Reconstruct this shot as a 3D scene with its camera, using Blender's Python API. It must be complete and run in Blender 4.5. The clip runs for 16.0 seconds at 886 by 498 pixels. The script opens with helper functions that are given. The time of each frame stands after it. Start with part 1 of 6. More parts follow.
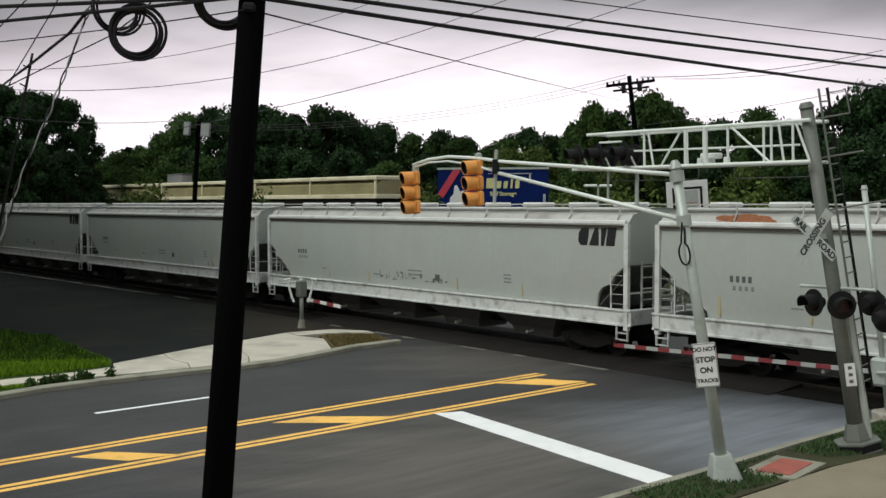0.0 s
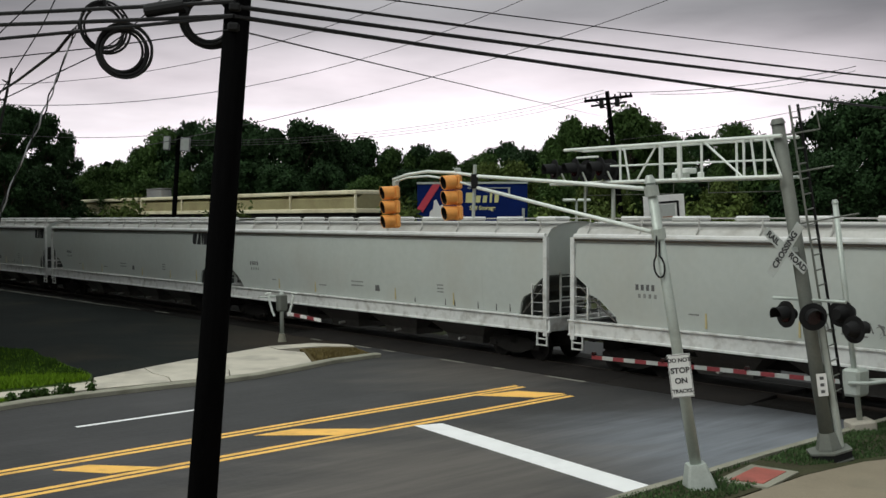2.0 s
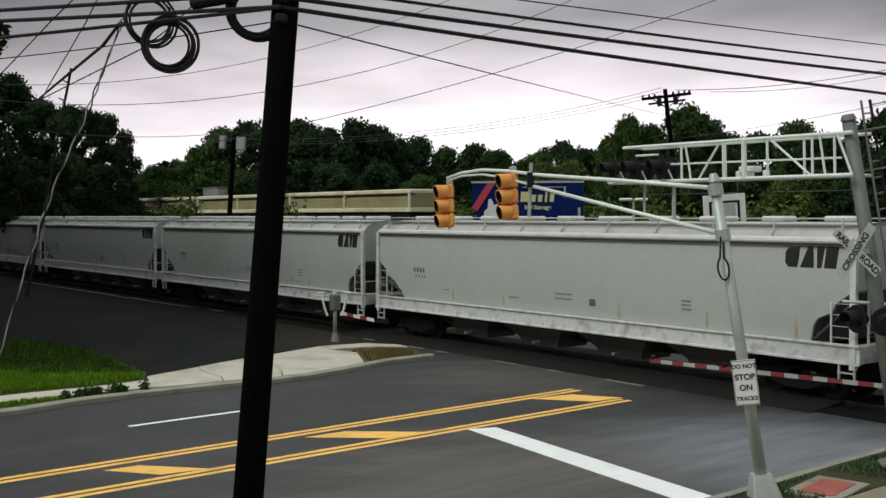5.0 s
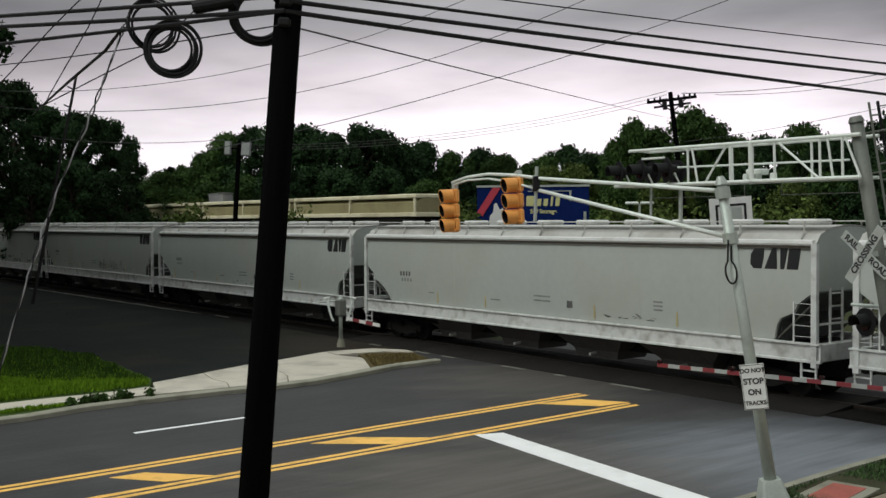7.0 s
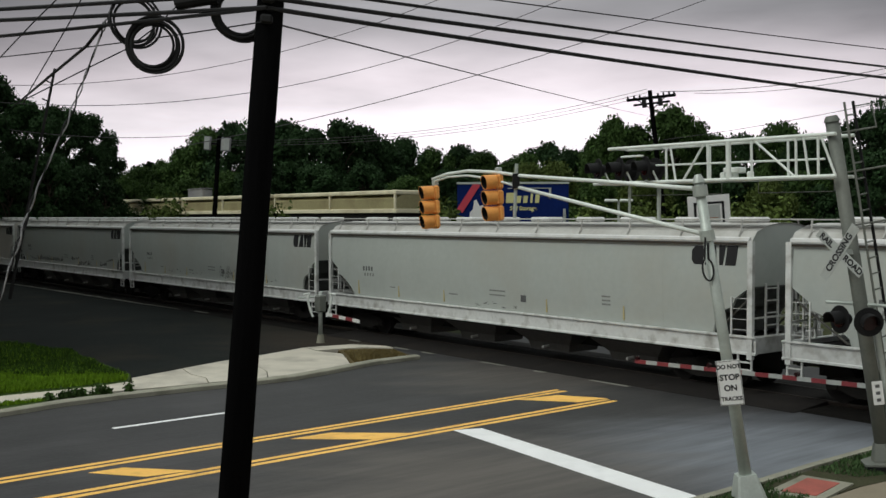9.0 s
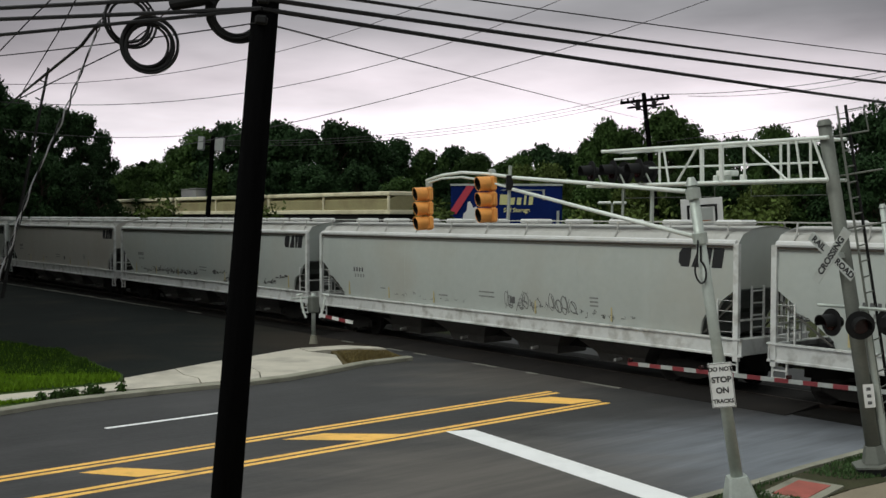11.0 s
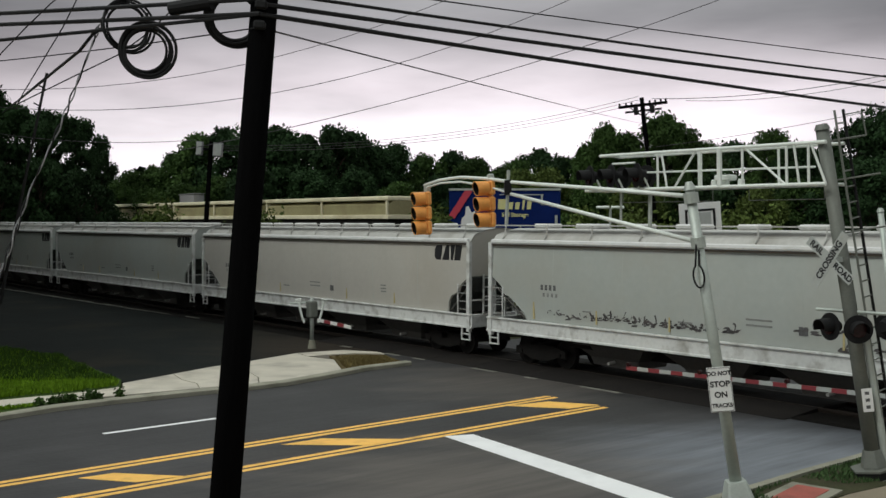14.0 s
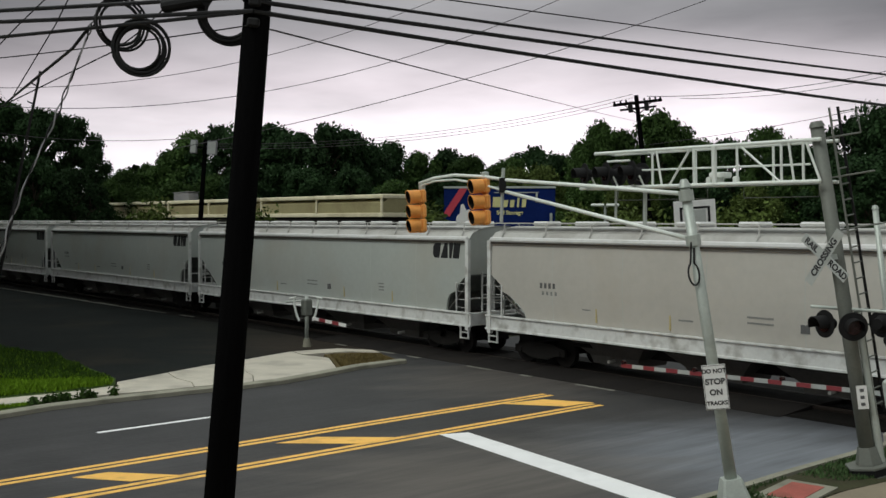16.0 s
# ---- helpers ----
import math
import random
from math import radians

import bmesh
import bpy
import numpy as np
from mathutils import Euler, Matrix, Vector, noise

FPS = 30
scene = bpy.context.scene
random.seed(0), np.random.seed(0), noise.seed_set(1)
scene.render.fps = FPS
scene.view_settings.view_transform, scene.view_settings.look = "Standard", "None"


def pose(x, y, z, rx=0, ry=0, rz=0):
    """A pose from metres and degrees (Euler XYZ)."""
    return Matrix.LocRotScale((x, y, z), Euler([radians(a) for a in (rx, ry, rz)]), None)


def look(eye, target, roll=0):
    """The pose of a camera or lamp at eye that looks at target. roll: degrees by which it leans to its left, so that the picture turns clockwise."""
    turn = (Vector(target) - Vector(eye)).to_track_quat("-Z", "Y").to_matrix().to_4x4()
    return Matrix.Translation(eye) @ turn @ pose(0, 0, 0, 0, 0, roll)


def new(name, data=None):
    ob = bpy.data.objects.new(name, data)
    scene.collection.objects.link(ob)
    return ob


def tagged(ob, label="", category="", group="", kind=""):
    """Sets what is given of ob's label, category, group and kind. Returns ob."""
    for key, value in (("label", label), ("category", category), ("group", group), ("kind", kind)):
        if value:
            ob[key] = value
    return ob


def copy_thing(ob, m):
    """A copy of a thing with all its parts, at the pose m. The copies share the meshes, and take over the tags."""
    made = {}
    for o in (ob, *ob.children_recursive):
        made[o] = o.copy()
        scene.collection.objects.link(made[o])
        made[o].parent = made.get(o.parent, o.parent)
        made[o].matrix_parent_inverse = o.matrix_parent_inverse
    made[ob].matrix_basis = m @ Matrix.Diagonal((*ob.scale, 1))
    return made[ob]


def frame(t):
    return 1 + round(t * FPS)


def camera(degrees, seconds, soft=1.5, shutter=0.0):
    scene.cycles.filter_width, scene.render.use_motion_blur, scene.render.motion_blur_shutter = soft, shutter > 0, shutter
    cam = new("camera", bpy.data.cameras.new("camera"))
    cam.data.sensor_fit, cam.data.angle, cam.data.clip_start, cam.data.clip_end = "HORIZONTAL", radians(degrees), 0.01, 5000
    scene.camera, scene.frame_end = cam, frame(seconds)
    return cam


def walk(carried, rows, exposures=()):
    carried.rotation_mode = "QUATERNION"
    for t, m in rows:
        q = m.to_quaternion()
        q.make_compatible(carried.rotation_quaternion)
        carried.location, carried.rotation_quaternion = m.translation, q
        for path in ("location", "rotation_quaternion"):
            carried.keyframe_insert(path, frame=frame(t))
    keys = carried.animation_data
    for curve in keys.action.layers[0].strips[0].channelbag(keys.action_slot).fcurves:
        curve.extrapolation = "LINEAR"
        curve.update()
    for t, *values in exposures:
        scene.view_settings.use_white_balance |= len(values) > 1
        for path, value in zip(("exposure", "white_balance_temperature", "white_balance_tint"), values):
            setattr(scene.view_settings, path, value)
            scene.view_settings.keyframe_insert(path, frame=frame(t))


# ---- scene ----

# ================= camera =================
cam = camera(46.0, 16.0, soft=1.5)
EYE_Z = 4.9
# seconds, metres back, yaw, pitch, roll
PATH = [
    (0.0, 0.20, -0.347, -2.628, 0.193), (0.5, 0.20, -0.540, -2.672, 0.201), (1.0, 0.18, -0.615, -2.821, 0.176),
    (1.5, 0.45, -1.341, -2.257, 0.271), (2.0, 0.50, -1.459, -1.852, 0.251), (2.5, 0.20, -1.027, -1.520, 0.113),
    (3.0, -0.05, -0.880, -2.420, 0.209), (3.5, 0.0, 0.732, -2.046, -0.082), (4.0, 0.0, 1.224, -1.937, -0.121),
    (4.2, 0.0, 1.461, -1.970, -0.100), (6.3, 0.0, 1.500, -1.570, 0.425), (6.5, -0.03, 1.902, -1.539, 0.516),
    (7.0, -0.10, 1.826, -1.628, 0.406), (7.5, -0.06, 1.744, -1.807, 0.220), (8.0, -0.08, 1.156, -1.889, 0.044),
    (8.5, 0.0, 0.555, -1.466, 0.112), (9.0, 0.0, 0.728, -1.825, 0.133), (11.5, 0.03, 0.284, -1.738, -0.240),
    (12.0, 0.0, 0.173, -1.829, -0.302), (12.5, 0.02, -0.275, -1.450, -0.151), (13.0, 0.04, -0.318, -1.362, -0.147),
    (13.5, 0.02, -0.002, -1.425, -0.078), (14.0, 0.03, 0.284, -1.488, -0.086), (14.5, 0.02, 0.209, -1.542, 0.017),
    (15.0, 0.02, 0.103, -1.505, 0.066), (15.5, 0.03, 0.0, -1.462, 0.003), (16.0, 0.0, 0.0, -1.600, 0.0),
]
walk(cam, [(t, pose(0, -back, EYE_Z, 90 + pitch, roll, yaw)) for t, back, yaw, pitch, roll in PATH],
     exposures=[(t, stops, 6450, 2) for t, stops in ((0.0, 0.08), (1.5, 0.08), (2.5, -0.09), (3.5, -0.01), (6.5, -0.08), (9.0, -0.13), (12.0, -0.10), (16.0, -0.16))])

# ================= world and sun =================
SUN_EL, SUN_ROT = 46, 240
world = bpy.data.worlds.new("overcast_sky")
scene.world = world
world.use_nodes = True
wn, wl = world.node_tree.nodes, world.node_tree.links
wn.clear()
w_out, w_bg = wn.new("ShaderNodeOutputWorld"), wn.new("ShaderNodeBackground")
w_sky = wn.new("ShaderNodeTexSky")
w_sky.sky_type, w_sky.sun_disc = "NISHITA", False
w_sky.sun_elevation, w_sky.sun_rotation = radians(SUN_EL), radians(SUN_ROT)
w_co, w_sep = wn.new("ShaderNodeTexCoord"), wn.new("ShaderNodeSeparateXYZ")
wl.new(w_co.outputs["Generated"], w_sep.inputs[0])
w_ramp = wn.new("ShaderNodeValToRGB")
for pos, col in ((0.0, (0.90, 0.85, 0.89)), (0.075, (0.87, 0.765, 0.835)), (0.125, (0.595, 0.51, 0.56)), (0.185, (0.245, 0.223, 0.24)),
                 (0.32, (0.34, 0.34, 0.345)), (1.0, (1.18, 1.19, 1.2))):
    e = w_ramp.color_ramp.elements.new(pos) if pos not in (0.0, 1.0) else w_ramp.color_ramp.elements[0 if pos == 0.0 else -1]
    e.color = (*col, 1)
wl.new(w_sep.outputs["Z"], w_ramp.inputs["Fac"])
w_map = wn.new("ShaderNodeMapping")
w_map.inputs["Scale"].default_value = (3.0, 3.0, 14.0)
wl.new(w_co.outputs["Generated"], w_map.inputs["Vector"])
w_noise = wn.new("ShaderNodeTexNoise")
w_noise.inputs["Scale"].default_value, w_noise.inputs["Detail"].default_value = 1.6, 5.0
wl.new(w_map.outputs["Vector"], w_noise.inputs["Vector"])
w_cl = wn.new("ShaderNodeMapRange")
w_cl.inputs["From Min"].default_value, w_cl.inputs["From Max"].default_value = 0.3, 0.7
w_cl.inputs["To Min"].default_value, w_cl.inputs["To Max"].default_value = 0.78, 1.2
wl.new(w_noise.outputs["Fac"], w_cl.inputs["Value"])
w_mul = wn.new("ShaderNodeMix")
w_mul.data_type, w_mul.blend_type = "RGBA", "MULTIPLY"
w_mul.inputs["Factor"].default_value = 1.0
wl.new(w_ramp.outputs["Color"], w_mul.inputs["A"])
wl.new(w_cl.outputs["Result"], w_mul.inputs["B"])
# the deck is thinnest ahead, along the road, and heavier to both sides
w_flat = wn.new("ShaderNodeVectorMath")
w_flat.operation = "DOT_PRODUCT"
w_flat.inputs[1].default_value = (0.03, 0.9995, 0.0)
wl.new(w_co.outputs["Generated"], w_flat.inputs[0])
w_side = wn.new("ShaderNodeMapRange")
w_side.interpolation_type = "SMOOTHSTEP"
w_side.inputs["From Min"].default_value, w_side.inputs["From Max"].default_value = 0.86, 0.995
w_side.inputs["To Min"].default_value, w_side.inputs["To Max"].default_value = 0.58, 1.12
wl.new(w_flat.outputs["Value"], w_side.inputs["Value"])
w_thin = wn.new("ShaderNodeMix")
w_thin.data_type, w_thin.blend_type = "RGBA", "MULTIPLY"
w_thin.inputs["Factor"].default_value = 1.0
wl.new(w_mul.outputs["Result"], w_thin.inputs["A"])
wl.new(w_side.outputs["Result"], w_thin.inputs["B"])
w_dim = wn.new("ShaderNodeMix")
w_dim.data_type, w_dim.blend_type = "RGBA", "MULTIPLY"
w_dim.inputs["Factor"].default_value = 1.0
w_dim.inputs["B"].default_value = (0.06, 0.06, 0.06, 1)
wl.new(w_sky.outputs["Color"], w_dim.inputs["A"])
w_mix = wn.new("ShaderNodeMix")
w_mix.data_type = "RGBA"
w_mix.inputs["Factor"].default_value = 0.94
wl.new(w_dim.outputs["Result"], w_mix.inputs["A"])
wl.new(w_thin.outputs["Result"], w_mix.inputs["B"])
wl.new(w_mix.outputs["Result"], w_bg.inputs["Color"])
w_bg.inputs["Strength"].default_value = 1.5
wl.new(w_bg.outputs["Background"], w_out.inputs["Surface"])

sun = new("sun", bpy.data.lights.new("sun", "SUN"))
sun.data.energy, sun.data.angle, sun.data.color = 1.38, radians(26), (1.0, 0.985, 0.96)
sun.matrix_basis = look((-60, -35, 72), (0, 0, 0))

# ================= materials =================
def mat(name, col, rough=0.7, metal=0.0, vary=0.25, scale=3.0, fine=30.0, bump=0.2, stain=None, stain_amt=0.0, stain_scale=0.6,
        rand=0.0, stretch=(1, 1, 1), spec=0.4, emit=0.0, streak=0.0):
    m = bpy.data.materials.new(name)
    m.use_nodes = True
    n, l = m.node_tree.nodes, m.node_tree.links
    b = n["Principled BSDF"]
    b.inputs["Roughness"].default_value, b.inputs["Metallic"].default_value = rough, metal
    b.inputs["Specular IOR Level"].default_value = spec
    co, mp = n.new("ShaderNodeTexCoord"), n.new("ShaderNodeMapping")
    mp.inputs["Scale"].default_value = stretch
    l.new(co.outputs["Object"], mp.inputs["Vector"])
    info = n.new("ShaderNodeObjectInfo")
    big, small = n.new("ShaderNodeTexNoise"), n.new("ShaderNodeTexNoise")
    for node, s in ((big, scale), (small, fine)):
        node.noise_dimensions = "4D"
        node.inputs["Scale"].default_value, node.inputs["Detail"].default_value = s, 4.0
        l.new(mp.outputs["Vector"], node.inputs["Vector"])
        mw = n.new("ShaderNodeMath")
        mw.operation = "MULTIPLY"
        mw.inputs[1].default_value = 40.0
        l.new(info.outputs["Random"], mw.inputs[0])
        l.new(mw.outputs[0], node.inputs["W"])
    add = n.new("ShaderNodeMath")
    add.operation = "ADD"
    l.new(big.outputs["Fac"], add.inputs[0])
    l.new(small.outputs["Fac"], add.inputs[1])
    rng = n.new("ShaderNodeMapRange")
    rng.inputs["From Min"].default_value, rng.inputs["From Max"].default_value = 0.6, 1.4
    rng.inputs["To Min"].default_value, rng.inputs["To Max"].default_value = 1 - vary, 1 + vary
    l.new(add.outputs[0], rng.inputs["Value"])
    val = rng.outputs["Result"]
    if rand:
        rr = n.new("ShaderNodeMapRange")
        rr.inputs["To Min"].default_value, rr.inputs["To Max"].default_value = 1 - rand, 1 + rand
        l.new(info.outputs["Random"], rr.inputs["Value"])
        mm = n.new("ShaderNodeMath")
        mm.operation = "MULTIPLY"
        l.new(val, mm.inputs[0])
        l.new(rr.outputs["Result"], mm.inputs[1])
        val = mm.outputs[0]
    mix = n.new("ShaderNodeMix")
    mix.data_type, mix.blend_type = "RGBA", "MULTIPLY"
    mix.inputs["Factor"].default_value = 1.0
    mix.inputs["A"].default_value = (*col, 1)
    l.new(val, mix.inputs["B"])
    out = mix.outputs["Result"]
    if stain:
        sn, sr = n.new("ShaderNodeTexNoise"), n.new("ShaderNodeMapRange")
        sn.noise_dimensions = "4D"
        sn.inputs["Scale"].default_value, sn.inputs["Detail"].default_value = stain_scale, 6.0
        l.new(mp.outputs["Vector"], sn.inputs["Vector"])
        l.new(mw.outputs[0], sn.inputs["W"])
        sr.inputs["From Min"].default_value, sr.inputs["From Max"].default_value = 0.5, 0.72
        sr.inputs["To Max"].default_value = stain_amt
        l.new(sn.outputs["Fac"], sr.inputs["Value"])
        m2 = n.new("ShaderNodeMix")
        m2.data_type = "RGBA"
        l.new(sr.outputs["Result"], m2.inputs["Factor"])
        l.new(out, m2.inputs["A"])
        m2.inputs["B"].default_value = (*stain, 1)
        out = m2.outputs["Result"]
    if streak:
        # rain streaks that run down the sheet
        m3, st, s3 = n.new("ShaderNodeMapping"), n.new("ShaderNodeTexNoise"), n.new("ShaderNodeMapRange")
        m3.inputs["Scale"].default_value = (0.9, 0.9, 0.22)
        st.noise_dimensions = "4D"
        st.inputs["Scale"].default_value, st.inputs["Detail"].default_value = 1.5, 5.0
        l.new(co.outputs["Object"], m3.inputs["Vector"])
        l.new(m3.outputs["Vector"], st.inputs["Vector"])
        l.new(mw.outputs[0], st.inputs["W"])
        s3.inputs["From Min"].default_value, s3.inputs["From Max"].default_value = 0.45, 0.75
        s3.inputs["To Max"].default_value = streak
        l.new(st.outputs["Fac"], s3.inputs["Value"])
        m4 = n.new("ShaderNodeMix")
        m4.data_type = "RGBA"
        l.new(s3.outputs["Result"], m4.inputs["Factor"])
        l.new(out, m4.inputs["A"])
        m4.inputs["B"].default_value = (col[0] * 0.45, col[1] * 0.42, col[2] * 0.38, 1)
        out = m4.outputs["Result"]
    l.new(out, b.inputs["Base Color"])
    if bump:
        bp = n.new("ShaderNodeBump")
        bp.inputs["Strength"].default_value, bp.inputs["Distance"].default_value = bump, 0.02
        l.new(small.outputs["Fac"], bp.inputs["Height"])
        l.new(bp.outputs["Normal"], b.inputs["Normal"])
    if emit:
        b.inputs["Emission Color"].default_value, b.inputs["Emission Strength"].default_value = (*col, 1), emit
    return m


ASPHALT = mat("asphalt", (0.026, 0.025, 0.026), 0.6, vary=0.45, scale=0.5, fine=9, bump=0.3, stain=(0.055, 0.052, 0.054), stain_amt=0.75, stain_scale=0.22, stretch=(1, 1, 1), spec=0.5)
LOT = mat("old_asphalt_lot", (0.013, 0.0155, 0.0145), 0.95, vary=0.4, scale=0.4, fine=25, bump=0.5, stain=(0.03, 0.027, 0.02), stain_amt=0.8, stain_scale=0.3, spec=0.1)
SOIL = mat("soil_and_weeds", (0.04, 0.045, 0.022), 0.95, vary=0.45, scale=0.3, fine=8, bump=0.5, stain=(0.06, 0.05, 0.035), stain_amt=0.8, stain_scale=0.15, spec=0.1)
# stone colour taken near black to hold the shade under the train
BALLAST = mat("ballast", (0.010, 0.009, 0.008), 0.95, vary=0.55, scale=6, fine=28, bump=1.0, spec=0.1)
CONCRETE = mat("concrete", (0.54, 0.50, 0.42), 0.85, vary=0.2, scale=1.2, fine=40, bump=0.2, stain=(0.22, 0.20, 0.17), stain_amt=0.7, stain_scale=0.8)
KERB = mat("kerb_concrete", (0.29, 0.28, 0.22), 0.85, vary=0.25, scale=1.5, fine=40, bump=0.2, stain=(0.14, 0.14, 0.10), stain_amt=0.7, stain_scale=1.2)
KERB_OLD = mat("dirty_old_concrete", (0.19, 0.185, 0.16), 0.9, vary=0.35, scale=1.5, fine=30, bump=0.3, stain=(0.07, 0.065, 0.05), stain_amt=0.8, stain_scale=1.0)
YELLOW = mat("yellow_road_paint", (0.97, 0.56, 0.13), 0.7, vary=0.15, scale=1.5, fine=50, bump=0.1, stain=(0.4, 0.22, 0.06), stain_amt=0.5, stain_scale=2.0)
WHITE_LINE = mat("white_road_paint", (0.90, 0.90, 0.90), 0.7, vary=0.07, scale=1.5, fine=50, bump=0.1, stain=(0.6, 0.6, 0.6), stain_amt=0.35, stain_scale=2.0)
DIRT = mat("bare_dirt", (0.10, 0.078, 0.036), 0.95, vary=0.4, scale=2, fine=20, bump=0.6, spec=0.1)
TURF = mat("turf", (0.045, 0.075, 0.016), 0.9, vary=0.4, scale=1.0, fine=20, bump=0.6, spec=0.1)
RED_PAVER = mat("red_tactile_paving", (0.42, 0.115, 0.09), 0.8, vary=0.2, scale=3, fine=40, bump=0.2, stain=(0.22, 0.08, 0.06), stain_amt=0.6, stain_scale=2)
CAR_GREY = mat("grey_car_paint", (0.43, 0.458, 0.43), 0.42, vary=0.06, scale=0.35, fine=5, bump=0.02, stain=(0.37, 0.35, 0.30), stain_amt=0.5, stain_scale=0.35, rand=0.06, streak=0.07)
CAR_WARM = mat("warm_grey_car_paint", (0.47, 0.452, 0.41), 0.42, vary=0.06, scale=0.35, fine=5, bump=0.02, stain=(0.38, 0.34, 0.28), stain_amt=0.5, stain_scale=0.35, streak=0.07)
CAR_SILL = mat("pale_sill_paint", (0.64, 0.65, 0.63), 0.5, vary=0.12, scale=1.2, fine=9, bump=0.05, stain=(0.24, 0.225, 0.195), stain_amt=0.75, stain_scale=2.6, rand=0.04)
CAR_ROOF = mat("roof_paint", (0.46, 0.455, 0.43), 0.55, vary=0.15, scale=0.9, fine=8, bump=0.05, stain=(0.24, 0.22, 0.19), stain_amt=0.7, stain_scale=0.8, rand=0.05)
CAR_WHITE = mat("white_edge_paint", (0.66, 0.66, 0.65), 0.5, vary=0.1, scale=1.5, fine=12, bump=0.05, stain=(0.35, 0.34, 0.3), stain_amt=0.5, stain_scale=1.5)
RUST = mat("rust_stain", (0.26, 0.10, 0.045), 0.85, vary=0.35, scale=2, fine=14, bump=0.1)
# brake dust on steel, darkened further for the shade under the wagons
GRIME_SHADE = mat("brake_dust_shade_steel", (0.011, 0.010, 0.009), 0.85, vary=0.4, scale=3, fine=20, bump=0.3, spec=0.2)
# dusty steel whose colour also carries the shade below the wagon bodies
HOPPER = mat("dusty_shade_hopper_steel", (0.09, 0.087, 0.078), 0.75, vary=0.25, scale=1.2, fine=10, bump=0.1, stain=(0.06, 0.055, 0.05), stain_amt=0.8, stain_scale=1.2)
# the shade inside the wagon ends is put into this colour
END_STEEL = mat("shade_coloured_end_steel", (0.075, 0.083, 0.075), 0.7, vary=0.25, scale=1.5, fine=10, bump=0.1, stain=(0.04, 0.034, 0.03), stain_amt=0.8, stain_scale=1.0)
BLACK_PAINT = mat("black_stencil_paint", (0.016, 0.016, 0.018), 0.6, vary=0.2, scale=3, fine=20, bump=0.0)
GREY_STENCIL = mat("faded_stencil_paint", (0.10, 0.10, 0.10), 0.7, vary=0.3, scale=5, fine=30, bump=0.0)
FADED_DARK = mat("thin_grey_spray_paint", (0.13, 0.13, 0.125), 0.7, vary=0.4, scale=6, fine=30, bump=0.0)
FADED = mat("worn_thin_stencil_paint", (0.21, 0.215, 0.205), 0.7, vary=0.35, scale=6, fine=30, bump=0.0)
SCRAWL = mat("faded_spray_paint", (0.065, 0.06, 0.06), 0.7, vary=0.4, scale=5, fine=30, bump=0.0, rand=0.5)
YELLOW_TAPE = mat("yellow_reflector_tape", (0.46, 0.39, 0.20), 0.5, vary=0.2, scale=4, fine=20, bump=0.0)
RAIL = mat("rail_steel", (0.045, 0.036, 0.03), 0.6, 0.5, vary=0.3, scale=3, fine=20, bump=0.1)
CROSSING = mat("crossing_asphalt", (0.017, 0.015, 0.014), 0.85, vary=0.3, scale=0.8, fine=40, bump=0.3, stain=(0.03, 0.025, 0.021), stain_amt=0.7, stain_scale=0.5, spec=0.15)
TIMBER = mat("creosoted_timber", (0.035, 0.027, 0.02), 0.9, vary=0.4, scale=2, fine=20, bump=0.5)
# near-black wood: the poles' backlit side is put into the colour
POLE_WOOD = mat("weathered_backlit_pole_wood", (0.0032, 0.0032, 0.0034), 1.0, vary=0.4, scale=3, fine=25, bump=0.4, stretch=(6, 6, 0.5), spec=0.02)
WEATHERED = mat("weathered_grey_pole_wood", (0.035, 0.034, 0.033), 0.9, vary=0.4, scale=3, fine=25, bump=0.3, stretch=(6, 6, 0.5), spec=0.1)
GALV = mat("galvanised_steel", (0.46, 0.50, 0.46), 0.5, 0.35, vary=0.12, scale=3, fine=25, bump=0.05, stain=(0.3, 0.31, 0.29), stain_amt=0.5, stain_scale=2.0)
COLUMN = mat("aged_column_steel", (0.16, 0.17, 0.15), 0.6, 0.2, vary=0.15, scale=2, fine=20, bump=0.06, stain=(0.2, 0.2, 0.17), stain_amt=0.6, stain_scale=1.2)
# shade of the eave's overhang, painted as a dark brown strip
EAVE_SHADE = mat("painted_eave_shade", (0.055, 0.045, 0.035), 0.8, vary=0.35, scale=2, fine=12, bump=0.1)
PATH_TAN = mat("tan_pavement", (0.25, 0.21, 0.15), 0.85, vary=0.2, scale=1.2, fine=40, bump=0.2, stain=(0.2, 0.18, 0.13), stain_amt=0.6, stain_scale=0.8)
VERGE_SOIL = mat("verge_soil", (0.06, 0.058, 0.034), 0.95, vary=0.4, scale=1.5, fine=20, bump=0.6, stain=(0.04, 0.065, 0.02), stain_amt=0.9, stain_scale=0.9, spec=0.1)
ALU = mat("aluminium_truss", (0.76, 0.80, 0.75), 0.45, 0.1, vary=0.12, scale=3, fine=25, bump=0.05)
CABLE = mat("black_cable_sheath", (0.010, 0.010, 0.011), 0.6, vary=0.2, scale=5, fine=20, bump=0.0, spec=0.3)
WIRE = mat("weathered_wire", (0.07, 0.065, 0.07), 0.6, vary=0.2, scale=5, fine=20, bump=0.0, spec=0.3)
DROP = mat("pale_twisted_wire", (0.30, 0.30, 0.31), 0.5, 0.3, vary=0.4, scale=5, fine=30, bump=0.1)
SIG_YELLOW = mat("signal_yellow_enamel", (0.88, 0.38, 0.09), 0.45, vary=0.1, scale=4, fine=25, bump=0.03, stain=(0.45, 0.17, 0.03), stain_amt=0.5, stain_scale=3)
SIG_BLACK = mat("matt_black_enamel", (0.006, 0.006, 0.0065), 0.7, vary=0.2, scale=4, fine=25, bump=0.0, spec=0.3)
